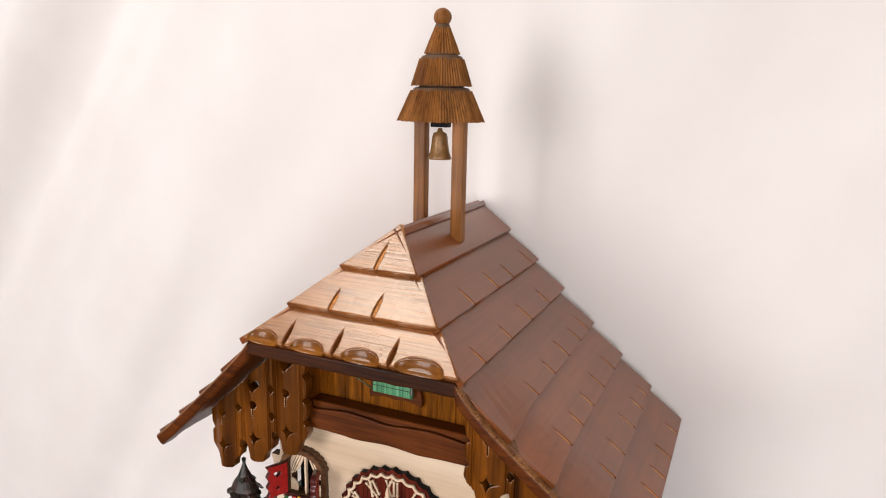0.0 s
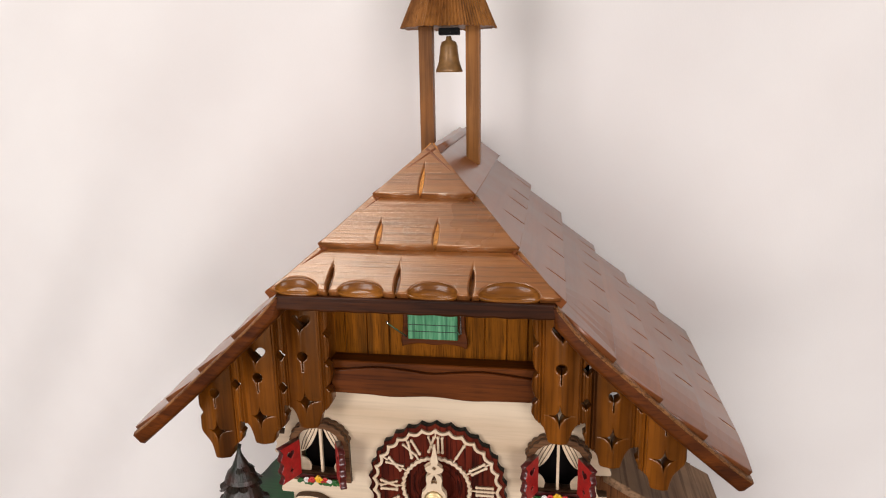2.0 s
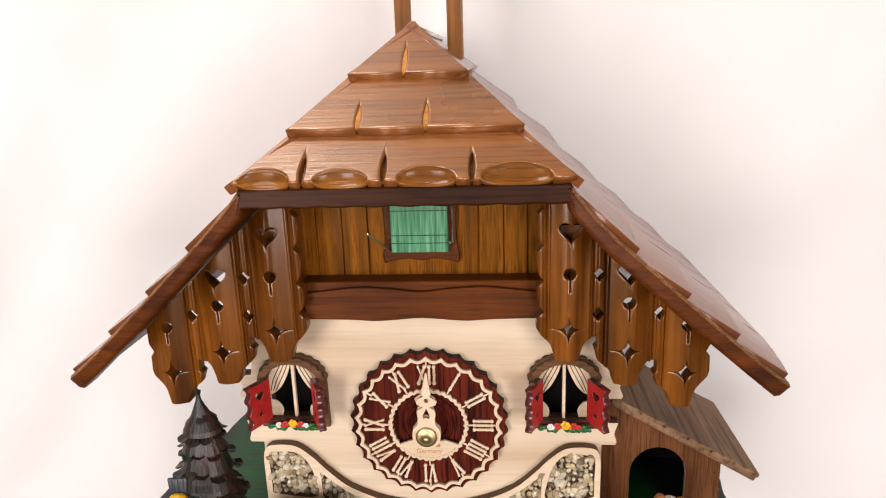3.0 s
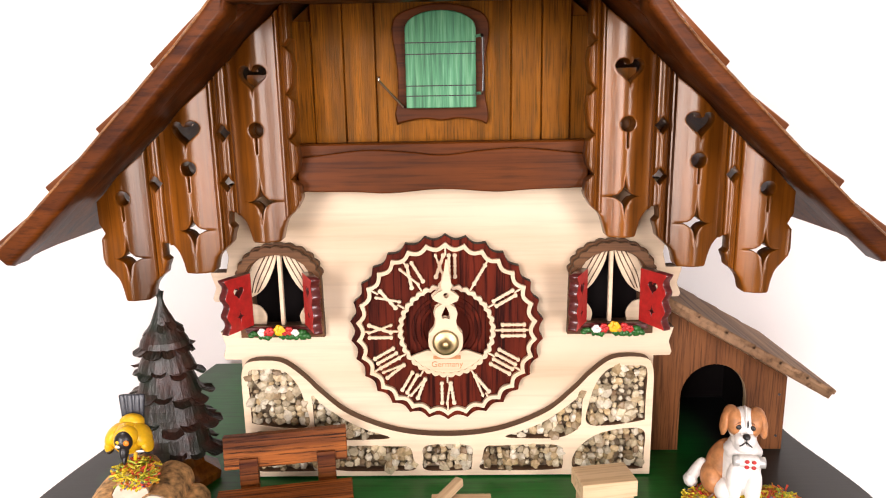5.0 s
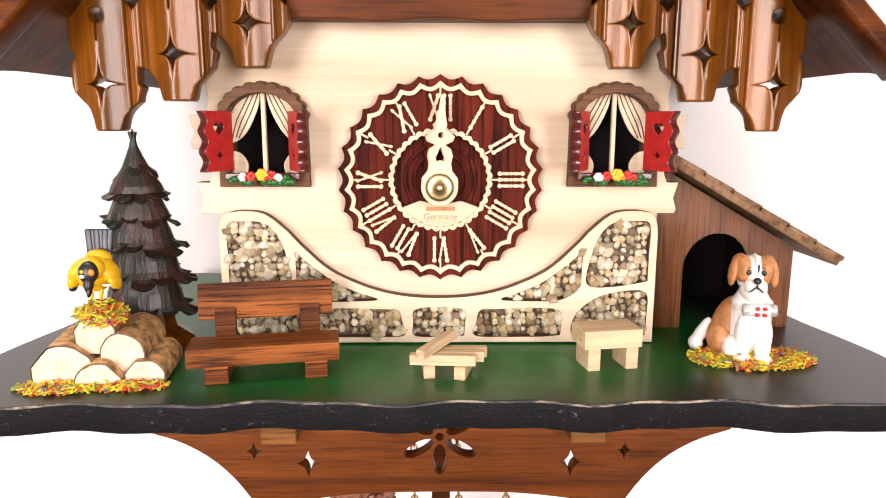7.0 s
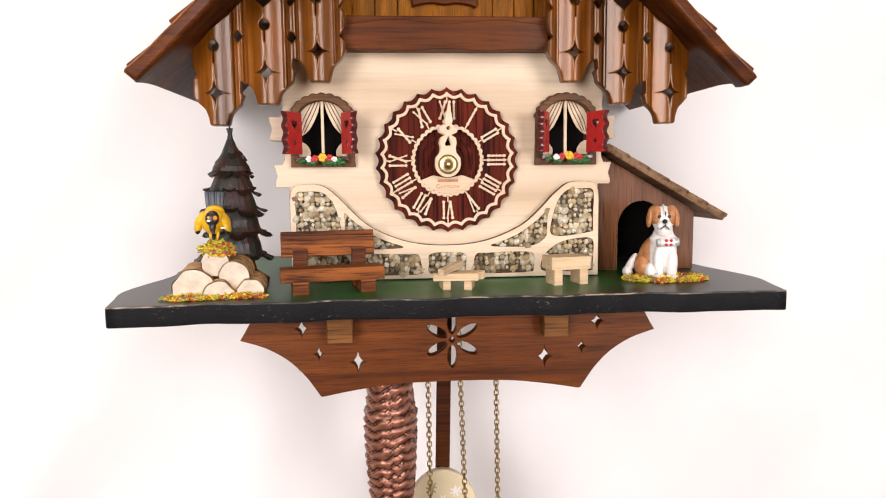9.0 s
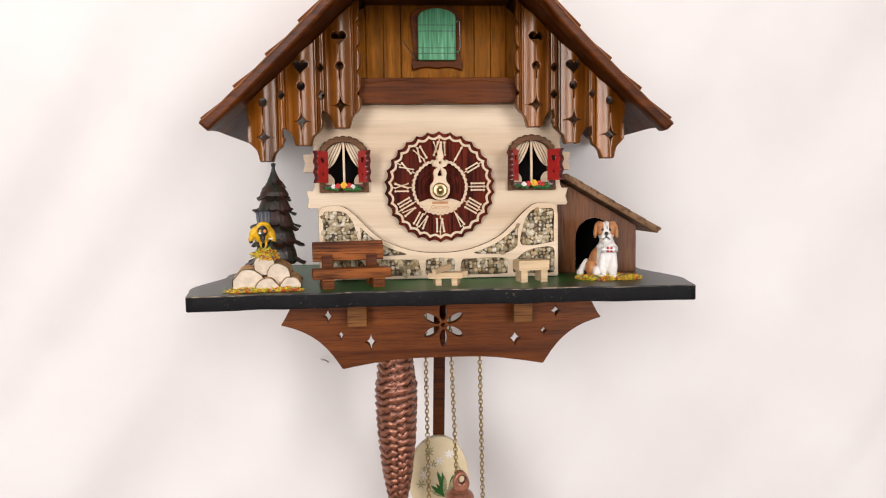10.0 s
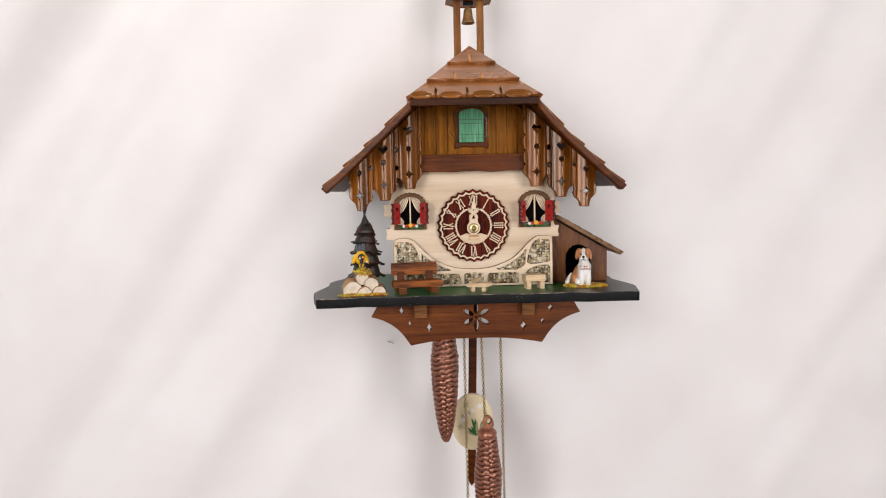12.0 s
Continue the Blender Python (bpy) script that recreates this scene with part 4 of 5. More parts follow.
    def pointer(name, y, k, lean):
        half = [(0.0062, 0.0), (0.0060, 0.0030), (0.0040, 0.0056), (0.0036, 0.0080), (0.0041, 0.0105), (0.0034, 0.0128), (0.0014, 0.0140), (0.0040, 0.0152), (0.0046, 0.0168), (0.0030, 0.0182), (0.0014, 0.0190), (0.0020, 0.0206), (0.0009, 0.0260 * k), (0.0004, 0.0300 * k)]
        low = [(0.0062 * math.cos(a), 0.0062 * math.sin(a)) for a in [-math.pi * i / 12 for i in range(1, 12)]]
        ring = half + [(-x, z) for x, z in half[::-1]] + [(-x, z) for x, z in low]
        a = math.radians(lean)
        turn = lambda p: (hx + p[0] * math.cos(a) + p[1] * math.sin(a), hz - p[0] * math.sin(a) + p[1] * math.cos(a))
        hole = [turn(p) for p in [(0.0, 0.0135), (0.0016, 0.0098), (0.0012, 0.0086), (0.0, 0.0090), (-0.0012, 0.0086), (-0.0016, 0.0098)]]
        hole2 = [turn(p) for p in circle(0, 0.0172, 0.0010, 10)]
        part(name, upright(outline_mesh([turn(p) for p in ring], [hole, hole2], 0.0010, 0.0001), y), CREAM_FRET, face, "pale fretwork pointer at twelve")

    pointer("hour_pointer", -0.0082, 0.84, -1.0)
    pointer("minute_pointer", -0.0106, 1.0, 1.5)
    nut = lathe([(0.0030, 0.0), (0.0046, 0.0), (0.0047, 0.0004), (0.0046, 0.0008), (0.0034, 0.0011), (0.0013, 0.0012), (0.0012, 0.0026), (0.0008, 0.0030), (0.0002, 0.0031)], 28)
    bmesh.ops.transform(nut, matrix=Matrix.Translation((hx, -0.0117, hz)) @ Matrix.Rotation(math.pi / 2, 4, "X"), verts=nut.verts)
    part("centre_nut", nut, BRASS, face, "round brass centre nut", True)
    arbor = lathe([(0.0022, 0.0), (0.0022, 0.0100)], 16)
    bmesh.ops.transform(arbor, matrix=Matrix.Translation((hx, -0.0022, hz)) @ Matrix.Rotation(math.pi / 2, 4, "X"), verts=arbor.verts)
    part("arbor", arbor, BRASS, face)


dial()


# ---- windows with shutters ----
def window(cx):
    rng = random.Random(3)
    win = part("window", bmesh.new(), WALNUT, clock, "small arched window with red shutters and cream curtains")
    out = [(cx - 0.0155, 1.4962), (cx + 0.0155, 1.4962)]
    n = 11
    outer = []
    for i in range(n * 4 + 1):
        a = math.pi * i / (n * 4)
        q = 1.0 + 0.060 * abs(math.sin(math.pi * i / 4))
        outer.append((cx + 0.0152 * q * math.cos(a), 1.5190 + 0.0122 * q * math.sin(a)))
    hole = [(cx - 0.0118, 1.5005), (cx + 0.0118, 1.5005), (cx + 0.0118, 1.5180)] + [(cx + 0.0118 * math.cos(a), 1.5180 + 0.0098 * math.sin(a)) for a in [math.pi * i / 16 for i in range(1, 16)]] + [(cx - 0.0118, 1.5180)]
    part("window_frame", edge_faces(upright(outline_mesh(out + outer, [hole], 0.0030, 0.0002), 0.0), 1, 1), [WINFRAME, SCORCH], win, "brown frame with a scalloped arch")
    inner = [(cx + (x - cx) * 0.955, 1.5190 + (z - 1.5190) * 0.945) for x, z in outer]
    lip = []
    for i in range(41):
        a = math.pi * (40 - i) / 40
        q = 1.0 - 0.02 * abs(math.sin(math.pi * i / 4))
        lip.append((cx + 0.0122 * q * math.cos(a), 1.5186 + 0.0094 * q * math.sin(a)))
    part("arch_trim", edge_faces(upright(outline_mesh(inner + lip, [], 0.0024, 0.0002), -0.0031), 1, 1), [WINFRAME, SCORCH], win, "scalloped arch trim")
    for s in (-1, 1):
        cur = smooth_line([(0.0010, 1.5280), (0.0020, 1.5230), (0.0050, 1.5165), (0.0080, 1.5128), (0.0112, 1.5110)], 5) + [(0.0117, 1.5110), (0.0117, 1.5190), (0.0095, 1.5240), (0.0060, 1.5268)]
        part("curtain", upright(outline_mesh([(cx + s * x, z) for x, z in (cur if s < 0 else cur[::-1])], [], 0.0010, 0.0002), 0.0006), CREAM_FRET, win)
        for k in (0.12, 0.48, 0.82):
            fold = smooth_line([(0.0012 + 0.004 * k, 1.5276), (0.0030 + 0.005 * k, 1.5230), (0.0055 + 0.0050 * k, 1.5180), (0.0085 + 0.0030 * k, 1.5128)], 6)
            part("fold", tube([(cx + s * x, -0.00045, z) for x, z in fold], 0.00022, 5), SCORCH, win)
        low = [(cx + s * x, z) for x, z in smooth_line([(0.0117, 1.5085), (0.0085, 1.5075), (0.0062, 1.5040), (0.0066, 1.5005)], 5) + [(0.0117, 1.5005)]]
        part("curtain", upright(outline_mesh(low if s > 0 else low[::-1], [], 0.0010, 0.0002), 0.0006), CREAM_FRET, win)
        # shutter, turned out on its hinge
        w, h = 0.0128, 0.0196
        tip = []
        for i in range(25):
            f = i / 24
            tip.append((w - 0.0007 + 0.0008 * math.cos(f * math.pi * 6), h * f))
        ring = [(0.0, 0.0)] + tip + [(0.0, h)]
        b = outline_mesh(ring, [heart(0.0064, 0.0140, 0.0044), star4(0.0064, 0.0052, 0.0014, 0.0019)], 0.0032, 0.0003)
        b.normal_update()
        for f in b.faces:
            if abs(f.normal.z) < 0.6:
                f.material_index = 1
        swing = math.radians(64)
        u = Vector((s * math.cos(swing), -math.sin(swing), 0))
        place_plate(b, (cx + s * 0.0092, -0.0062, 1.5022), u, (0, 0, 1), Vector((s * math.sin(swing), math.cos(swing), 0)))
        part("shutter", b, [RED, MAROON], win, "red shutter with a heart cut-out, open")
    part("mullion", slab(cx - 0.0007, cx + 0.0007, -0.0016, 0.0004, 1.5005, 1.5280, 0.0002), CREAM_FRET, win)
    part("sill", slab(cx - 0.0128, cx + 0.0128, -0.0058, -0.0042, 1.4990, 1.5012, 0.0003), MAROON, win)
    # painted flowers on the sill
    box_bm = bmesh.new()
    for i in range(44):
        x = rng.uniform(-0.0108, 0.0112)
        z = 1.4980 + rng.uniform(-0.0012, 0.0012) + 0.0012 * (1 - (x / 0.012) ** 2)
        ball((0.0013, 0.0009, 0.0009), (cx + x, -0.0068 - rng.uniform(0, 0.0010), z), Matrix.Rotation(rng.uniform(0, 3), 4, "Y"), 8, 0, box_bm)
    part("leaves", box_bm, LEAF, win, "green painted leaves", True)
    for i, (x, dz, r) in enumerate(((-0.0062, -0.0004, 0.0015), (-0.0034, -0.0002, 0.0017), (0.0002, 0.0003, 0.0021), (0.0036, 0.0001, 0.0017), (0.0058, -0.0006, 0.0014), (-0.0048, -0.0008, 0.0010), (0.0021, -0.0004, 0.0012))):
        kind = ((WHITE, RED, YELLOW, RED, WHITE, RED, RED) if cx < 0 else (WHITE, RED, YELLOW, RED, RED, WHITE, ORANGE))[i]
        b = bmesh.new()
        for k in range(6):
            a = 2 * math.pi * k / 6 + i
            ball((r * 0.6, 0.0004, r * 0.5), (cx + x + r * 0.55 * math.cos(a), -0.0079 - 0.0001 * k, 1.5004 + dz + r * 0.5 * math.sin(a)), Matrix.Rotation(a, 4, "Y"), 8, 0, b)
        ball((r * 0.35, 0.0004, r * 0.3), (cx + x, -0.0086, 1.5004 + dz), None, 8, 0, b)
        part("flower", b, kind, win, "", True)


for cx in (-0.0600, 0.0600):
    window(cx)


# ---- platform and bracket ----
def platform():
    front_edge = []
    for i in range(61):
        f = i / 60
        x = -0.1432 + 0.2864 * f
        wav = 0.0016 * math.sin(x * 105.0) + 0.0009 * math.sin(x * 233.0 + 1.0)
        front_edge.append((x, -0.0565 - 0.0035 * (abs(x) / 0.1432) ** 3 + wav * (1 - (abs(x) / 0.1432) ** 6)))
    side = smooth_line([(0.1440, -0.0590), (0.1475, -0.0420), (0.1515, -0.0220), (0.1490, 0.0000), (0.1455, 0.0180), (0.1440, 0.0330), (0.1460, 0.0480), (0.1420, 0.0650), (0.1350, 0.0820), (0.1330, 0.0980), (0.1300, 0.1140)], 5)
    ring = front_edge + side + [(-x, y) for x, y in side[::-1]]
    bm = outline_mesh(ring, [], 0.0088, 0.0007, 2)
    for v in bm.verts:
        v.co.z += 1.4312
    bm.normal_update()
    for f in bm.faces:
        f.material_index = 0 if f.normal.z > 0.9 else (2 if f.normal.z > 0.25 else 1)
    part("platform", bm, [GREEN_TOP, BLACK_EDGE, RUBBED_RIM], clock, "green lacquered base board with a black wavy edge")


platform()


def bracket():
    half = smooth_line([(0.0, 1.3940), (0.0250, 1.3935), (0.0450, 1.3912), (0.0612, 1.3884)], 6) + smooth_line([(0.0622, 1.3886), (0.0690, 1.3985), (0.0770, 1.4065), (0.0870, 1.4125), (0.0985, 1.4164)], 6) + [(0.0960, 1.4205), (0.0930, 1.4260), (0.0905, 1.4312)]
    ring = half + [(-x, z) for x, z in half[::-1][:-1]]
    holes = []
    for s in (1, -1):
        holes += [star4(s * 0.0702, 1.4212, 0.0036, 0.0047), star4(s * 0.0626, 1.4090, 0.0027, 0.0034), star4(s * 0.0445, 1.4046, 0.0042, 0.0056)]
    for k in range(6):
        a = math.radians(60 * k)
        pet = []
        for i in range(14):
            t = 2 * math.pi * i / 14
            lx, lz = 0.0023 * math.sin(t), 0.0082 + 0.0056 * math.cos(t)
            pet.append((lx * math.cos(a) + lz * math.sin(a), 1.4140 - lx * math.sin(a) + lz * math.cos(a)))
        holes.append(pet)
    holes.append(circle(0, 1.4140, 0.0014, 12))
    bm = upright(outline_mesh(ring, holes, 0.0062, 0.0003, 1), -0.0188)
    part("bracket_board", bm, wood("bracket_stain", (0.080, 0.0175, 0.0022), (0.215, 0.0580, 0.0074), "x", 0.44, 0.06, 1.6, 0.25, 0.0, 0.4, 0.5), clock, "fretted brown bracket board with diamond and flower holes")
    for x in (-0.0520, 0.0480):
        part("support_block", slab(x - 0.0058, x + 0.0058, -0.0340, -0.0252, 1.4160, 1.4310, 0.0004), BLOCK, clock, "lighter wooden support block")
    part("movement_box", slab(-0.0600, 0.0600, 0.0300, 0.1100, 1.4240, 1.4308), WALNUT_X, clock)


bracket()


# ---- bell tower ----
def bell_tower():
    tx, ty = 0.0026, 0.0450
    tower = thing("bell_tower", (tx, ty, 1.655), "brown wooden bell tower with three shingled roof tiers on the ridge", "bell tower")
    for x in (-0.0115, 0.0117):
        cx = tx + x
        lowz = roof_z(cx) - 0.002
        b = box((0.0070, 0.0062, 1.7240 - lowz), (cx, ty, (1.7240 + lowz) / 2), 0.0008, None, None, 2)
        part("post", b, TOWER, tower, "turned brown square post")
    rng = random.Random(8)
    for z0, z1, wa, wb, d0 in ((1.7206, 1.7375, 0.0243, 0.0168, 0.0), (1.7395, 1.7542, 0.0168, 0.0122, 0.0), (1.7562, 1.7705, 0.0100, 0.0044, 0.0)):
        bm = bmesh.new()
        n = max(4, int(wa * 0.83 / 0.0017))
        ringlo, ringhi, ringin = [], [], []
        for side in range(8):
            a0, a1 = math.radians(45 * side - 67.5), math.radians(45 * side - 22.5)
            for i in range(n):
                for half in (0, 1):
                    f = (i + 0.5 * half) / n
                    groove = 0.0008 if half == 0 else 0.0
                    jag = rng.uniform(0, 0.0007) if half else 0.0006
                    for ring, w, z in ((ringlo, wa - groove, z0 + jag), (ringhi, wb - groove * 0.6, z1), (ringin, wa * 0.90, z0 + 0.0012)):
                        ring.append(bm.verts.new((tx + w * 1.02 * (math.cos(a0) * (1 - f) + math.cos(a1) * f), ty + w * 1.02 * (math.sin(a0) * (1 - f) + math.sin(a1) * f), z)))
        m = len(ringlo)
        for i in range(m):
            j = (i + 1) % m
            bm.faces.new((ringlo[i], ringlo[j], ringhi[j], ringhi[i]))
            bm.faces.new((ringin[i], ringin[j], ringlo[j], ringlo[i]))
        bm.faces.new(ringhi)
        bm.faces.new(ringin[::-1])
        part("roof_tier", bm, TOWER, tower, "brown tier carved with upright grooves")
        part("tier_neck", lathe([(wb * 0.97, z1 - 0.001), (wb * 0.90, z1 + 0.0012), (wb * 0.72, z1 + 0.0020), (wb * 0.72, z1 + 0.0036)], 16, (tx, ty, 0)), SCORCH, tower)
    part("finial", ball((0.0049, 0.0049, 0.0048), (tx, ty, 1.7757), None, 20), TOWER, tower, "small round wooden finial", True)
    part("bell_block", slab(tx - 0.0050, tx + 0.0050, ty - 0.003, ty + 0.003, 1.7178, 1.7212, 0.0003), BLACK_EDGE, tower)
    bell = lathe([(0.0004, 0.0172), (0.0012, 0.0170), (0.0016, 0.0152), (0.0036, 0.0144), (0.0043, 0.0122), (0.0047, 0.0085), (0.0052, 0.0050), (0.0060, 0.0024), (0.0067, 0.0008), (0.0066, 0.0), (0.0058, 0.0), (0.0040, 0.0050), (0.0020, 0.0120)], 24, (tx - 0.0003, ty, 1.7002))
    part("bell", bell, BELL, tower, "small brown wooden bell", True)


bell_tower()


# ---- doghouse ----
def doghouse():
    h = thing("doghouse", (0.108, 0.035, 1.44), "brown plywood doghouse with a lean-to shingle roof and arched opening", "doghouse")
    top = lambda x: 1.5055 - (x - 0.0835) * 0.585
    ring = [(0.0782, 1.4402), (0.1345, 1.4402), (0.1345, top(0.1345) - 0.0042), (0.0782, top(0.0782) - 0.0042)]
    arch = [(0.1188, 1.4402 + 0.0004), (0.1188, 1.4630)] + [(0.1058 + 0.0130 * math.cos(a), 1.4630 + 0.0140 * math.sin(a)) for a in [math.pi * i / 16 for i in range(1, 16)]] + [(0.0928, 1.4630), (0.0928, 1.4406)]
    bm = outline_mesh([ring[0], (0.0928, 1.4402)] + arch[::-1] + [(0.1188, 1.4402)] + ring[1:], [], 0.0030, 0.0002)
    part("front_wall", edge_faces(upright(bm, 0.0170), 1, 1), [PLY, PALE], h, "brown ply wall with an arched doorway")
    part("side_wall", slab(0.1315, 0.1345, 0.0172, 0.0640, 1.4402, 1.4705), PLY, h)
    # Black inner faces and an added lining put darkness into the doorway.
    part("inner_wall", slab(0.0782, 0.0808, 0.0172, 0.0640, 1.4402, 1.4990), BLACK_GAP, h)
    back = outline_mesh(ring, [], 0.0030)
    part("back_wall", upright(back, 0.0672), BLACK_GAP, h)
    ang = math.atan(0.585)
    u, n = Vector((math.cos(ang), 0, -math.sin(ang))), Vector((math.sin(ang), 0, math.cos(ang)))
    length = 0.0735
    deck = outline_mesh([(0.0, 0.0), (length, 0.0), (length, 0.0680), (0.0, 0.0680)], [], 0.0030, 0.0004)
    part("roof_deck", place_plate(deck, Vector((0.0822, 0.0040, 1.5035)), u, (0, 1, 0), n), PLY_ROOF, h)
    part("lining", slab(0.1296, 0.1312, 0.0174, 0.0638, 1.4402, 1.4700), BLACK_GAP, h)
    rows = 6
    for k in range(rows):
        a, b = k * length / rows, (k + 1) * length / rows + 0.0008
        tilt = 0.035
        uu = u * math.cos(tilt) + n * math.sin(tilt)
        nn = n * math.cos(tilt) - u * math.sin(tilt)
        row = outline_mesh([(0, 0), (b - a, 0), (b - a, 0.0680), (0, 0.0680)], [], 0.0022, 0.0005)
        part("roof_shingle", place_plate(row, Vector((0.0822, 0.0040, 1.5035)) + u * a + n * 0.0018, uu, (0, 1, 0), nn), PLY_ROOF, h)
    for z in (1.4462, 1.4640):
        pin = lathe([(0.0005, 0.0), (0.0005, 0.0004)], 8)
        bmesh.ops.transform(pin, matrix=Matrix.Translation((0.1318, 0.0141, z)) @ Matrix.Rotation(math.pi / 2, 4, "X"), verts=pin.verts)
        part("pin", pin, BLACK, h)


doghouse()


# ---- figures and furniture on the platform ----
GROUND = 1.4400


def chips(name, places, count, label, seed):
    rng = random.Random(seed)
    bm = bmesh.new()
    for i in range(count):
        cx, cy, rx, ry, z0, hh = rng.choice(places)
        r, a = math.sqrt(rng.random()), rng.uniform(0, 2 * math.pi)
        x, y = cx + rx * r * math.cos(a), cy + ry * r * math.sin(a)
        z = z0 + hh * rng.random() * (1 - 0.7 * r)
        ln, w = rng.uniform(0.0009, 0.0024), rng.uniform(0.00022, 0.00042)
        m = Matrix.Translation((x, y, z + 0.0004)) @ Euler((rng.uniform(-0.6, 0.6), rng.uniform(-0.6, 0.6), rng.uniform(0, 6.28))).to_matrix().to_4x4() @ Matrix.Diagonal((ln, w, w * 0.8, 1))
        vs = [bm.verts.new(m @ Vector(p)) for p in ((-1, -1, -1), (1, -0.4, -1), (1, 0.4, -1), (-1, 1, -1), (-1, -1, 1), (1, -0.4, 1), (1, 0.4, 1), (-1, 1, 1))]
        for f in ((0, 3, 2, 1), (4, 5, 6, 7), (0, 1, 5, 4), (2, 3, 7, 6), (1, 2, 6, 5), (0, 4, 7, 3)):
            bm.faces.new([vs[k] for k in f])
    return tagged(part(name, bm, FLOCK), label, "wood chips", kind="stuff")


chips("flower_chips", [(0.1040, -0.0225, 0.0205, 0.0105, GROUND, 0.0034)], 1150, "yellow, red and green chips round the dog figurine", 21)
chips("flower_chips", [(-0.1130, -0.0460, 0.0120, 0.0050, GROUND, 0.0020), (-0.0950, -0.0440, 0.0130, 0.0042, GROUND, 0.0020)], 620, "yellow, red and blue chips in front of the logs", 22)
chips("nest_chips", [(-0.1050, -0.0335, 0.0072, 0.0060, 1.4592, 0.0056), (-0.1030, -0.0375, 0.0062, 0.0034, 1.4580, 0.0040)], 600, "yellow and green chips under the bird", 23)


def dog():
    x, y, z = 0.1028, -0.0200, GROUND
    bm = bmesh.new()
    W, T, K, R, S, E = 0, 1, 2, 3, 4, 5
    rot = lambda a, ax: Matrix.Rotation(math.radians(a), 4, ax)
    put = lambda size, at, turn, seg, m: ball(size, (x + at[0], y + at[1], z + at[2]), turn, seg, m, bm)
    # body: white chest that widens to the front paws, tan flank and haunch
    put((0.0062, 0.0060, 0.0125), (0.0004, 0.0000, 0.0130), rot(4, "Y"), 28, W)
    put((0.0056, 0.0044, 0.0090), (0.0014, -0.0026, 0.0140), None, 24, W)
    put((0.0064, 0.0050, 0.0058), (0.0008, -0.0016, 0.0205), None, 24, W)
    put((0.0052, 0.0064, 0.0096), (-0.0050, 0.0040, 0.0112), rot(18, "Y"), 24, T)
    put((0.0046, 0.0062, 0.0062), (-0.0076, 0.0018, 0.0060), rot(-14, "Y"), 24, T)
    put((0.0021, 0.0024, 0.0062), (-0.0136, 0.0040, 0.0066), rot(26, "Y"), 16, W)
    put((0.0026, 0.0030, 0.0028), (-0.0150, 0.0040, 0.0030), None, 14, W)
    put((0.0034, 0.0044, 0.0042), (-0.0048, -0.0030, 0.0046), None, 18, W)
    for dx in (-0.0018, 0.0044):
        put((0.0028, 0.0030, 0.0086), (dx, -0.0050, 0.0084), None, 18, W)
        put((0.0030, 0.0036, 0.0018), (dx, -0.0066, 0.0018), None, 14, W)
        for t in (-0.0011, 0.0, 0.0011):
            put((0.0007, 0.0010, 0.0009), (dx + t, -0.0098, 0.0012), None, 8, W)
    # head: broad skull, heavy jowls, flap ears that fold at the top
    h = 0.0296
    put((0.0062, 0.0056, 0.0064), (0.0002, -0.0026, h), None, 28, W)
    put((0.0050, 0.0044, 0.0042), (0.0004, -0.0046, h - 0.0048), None, 22, W)
    for s in (-1, 1):
        put((0.0036, 0.0044, 0.0050), (0.0002 + s * 0.0034, -0.0036, h + 0.0014), rot(s * 10, "Y"), 20, T)
        put((0.0030, 0.0034, 0.0024), (0.0002 + s * 0.0052, -0.0022, h + 0.0040), rot(s * 34, "Y"), 16, T)
        put((0.0017, 0.0032, 0.0048), (0.0002 + s * 0.0073, -0.0030, h + 0.0006), rot(-s * 8, "Y"), 18, T)
        put((0.0024, 0.0026, 0.0023), (0.0002 + s * 0.0019, -0.0078, h - 0.0030), rot(s * 20, "Y"), 16, W)
        put((0.0011, 0.0006, 0.0009), (0.0002 + s * 0.0027, -0.0078, h + 0.0014), rot(s * 20, "Y"), 10, K)
        put((0.0013, 0.0004, 0.0003), (0.0002 + s * 0.0030, -0.0075, h + 0.0027), rot(s * 24, "Y"), 8, E)
        put((0.0016, 0.0004, 0.00032), (0.0002 + s * 0.0013, -0.0102, h - 0.0036), rot(s * 36, "Y"), 8, K)
    put((0.0012, 0.0050, 0.0058), (0.0002, -0.0034, h + 0.0014), None, 14, W)
    put((0.0003, 0.0012, 0.0014), (0.0008, -0.0080, h + 0.0028), None, 8, K)
    put((0.0015, 0.0012, 0.0011), (0.0002, -0.0100, h - 0.0008), None, 12, K)
    put((0.0003, 0.0004, 0.0012), (0.0002, -0.0104, h - 0.0024), None, 8, K)
    for v in bm.verts:
        if v.co.z > z + 0.0215:
            v.co.x = x + 0.0002 + (v.co.x - x - 0.0002) * 0.84
        n = (v.co - Vector((x, y, v.co.z))).normalized()
        v.co += n * 0.00030 * noise.noise(v.co * 900.0)
    keg = lathe([(0.0014, -0.0060), (0.0021, -0.0058), (0.0022, -0.0040), (0.0019, -0.0036), (0.0023, -0.0030), (0.0025, 0.0), (0.0023, 0.0030), (0.0019, 0.0036), (0.0022, 0.0040), (0.0021, 0.0058), (0.0014, 0.0060)], 18)
    bmesh.ops.transform(keg, matrix=Matrix.Translation((x + 0.0020, y - 0.0078, z + 0.0188)) @ Matrix.Rotation(math.radians(88), 4, "Y") @ Matrix.Diagonal((0.9, 0.9, 0.87, 1)), verts=keg.verts)
    for f in keg.faces:
        c = f.calc_center_median().x - x - 0.0020
        f.material_index = S if abs(c) > 0.0032 else W
    join(bm, keg)
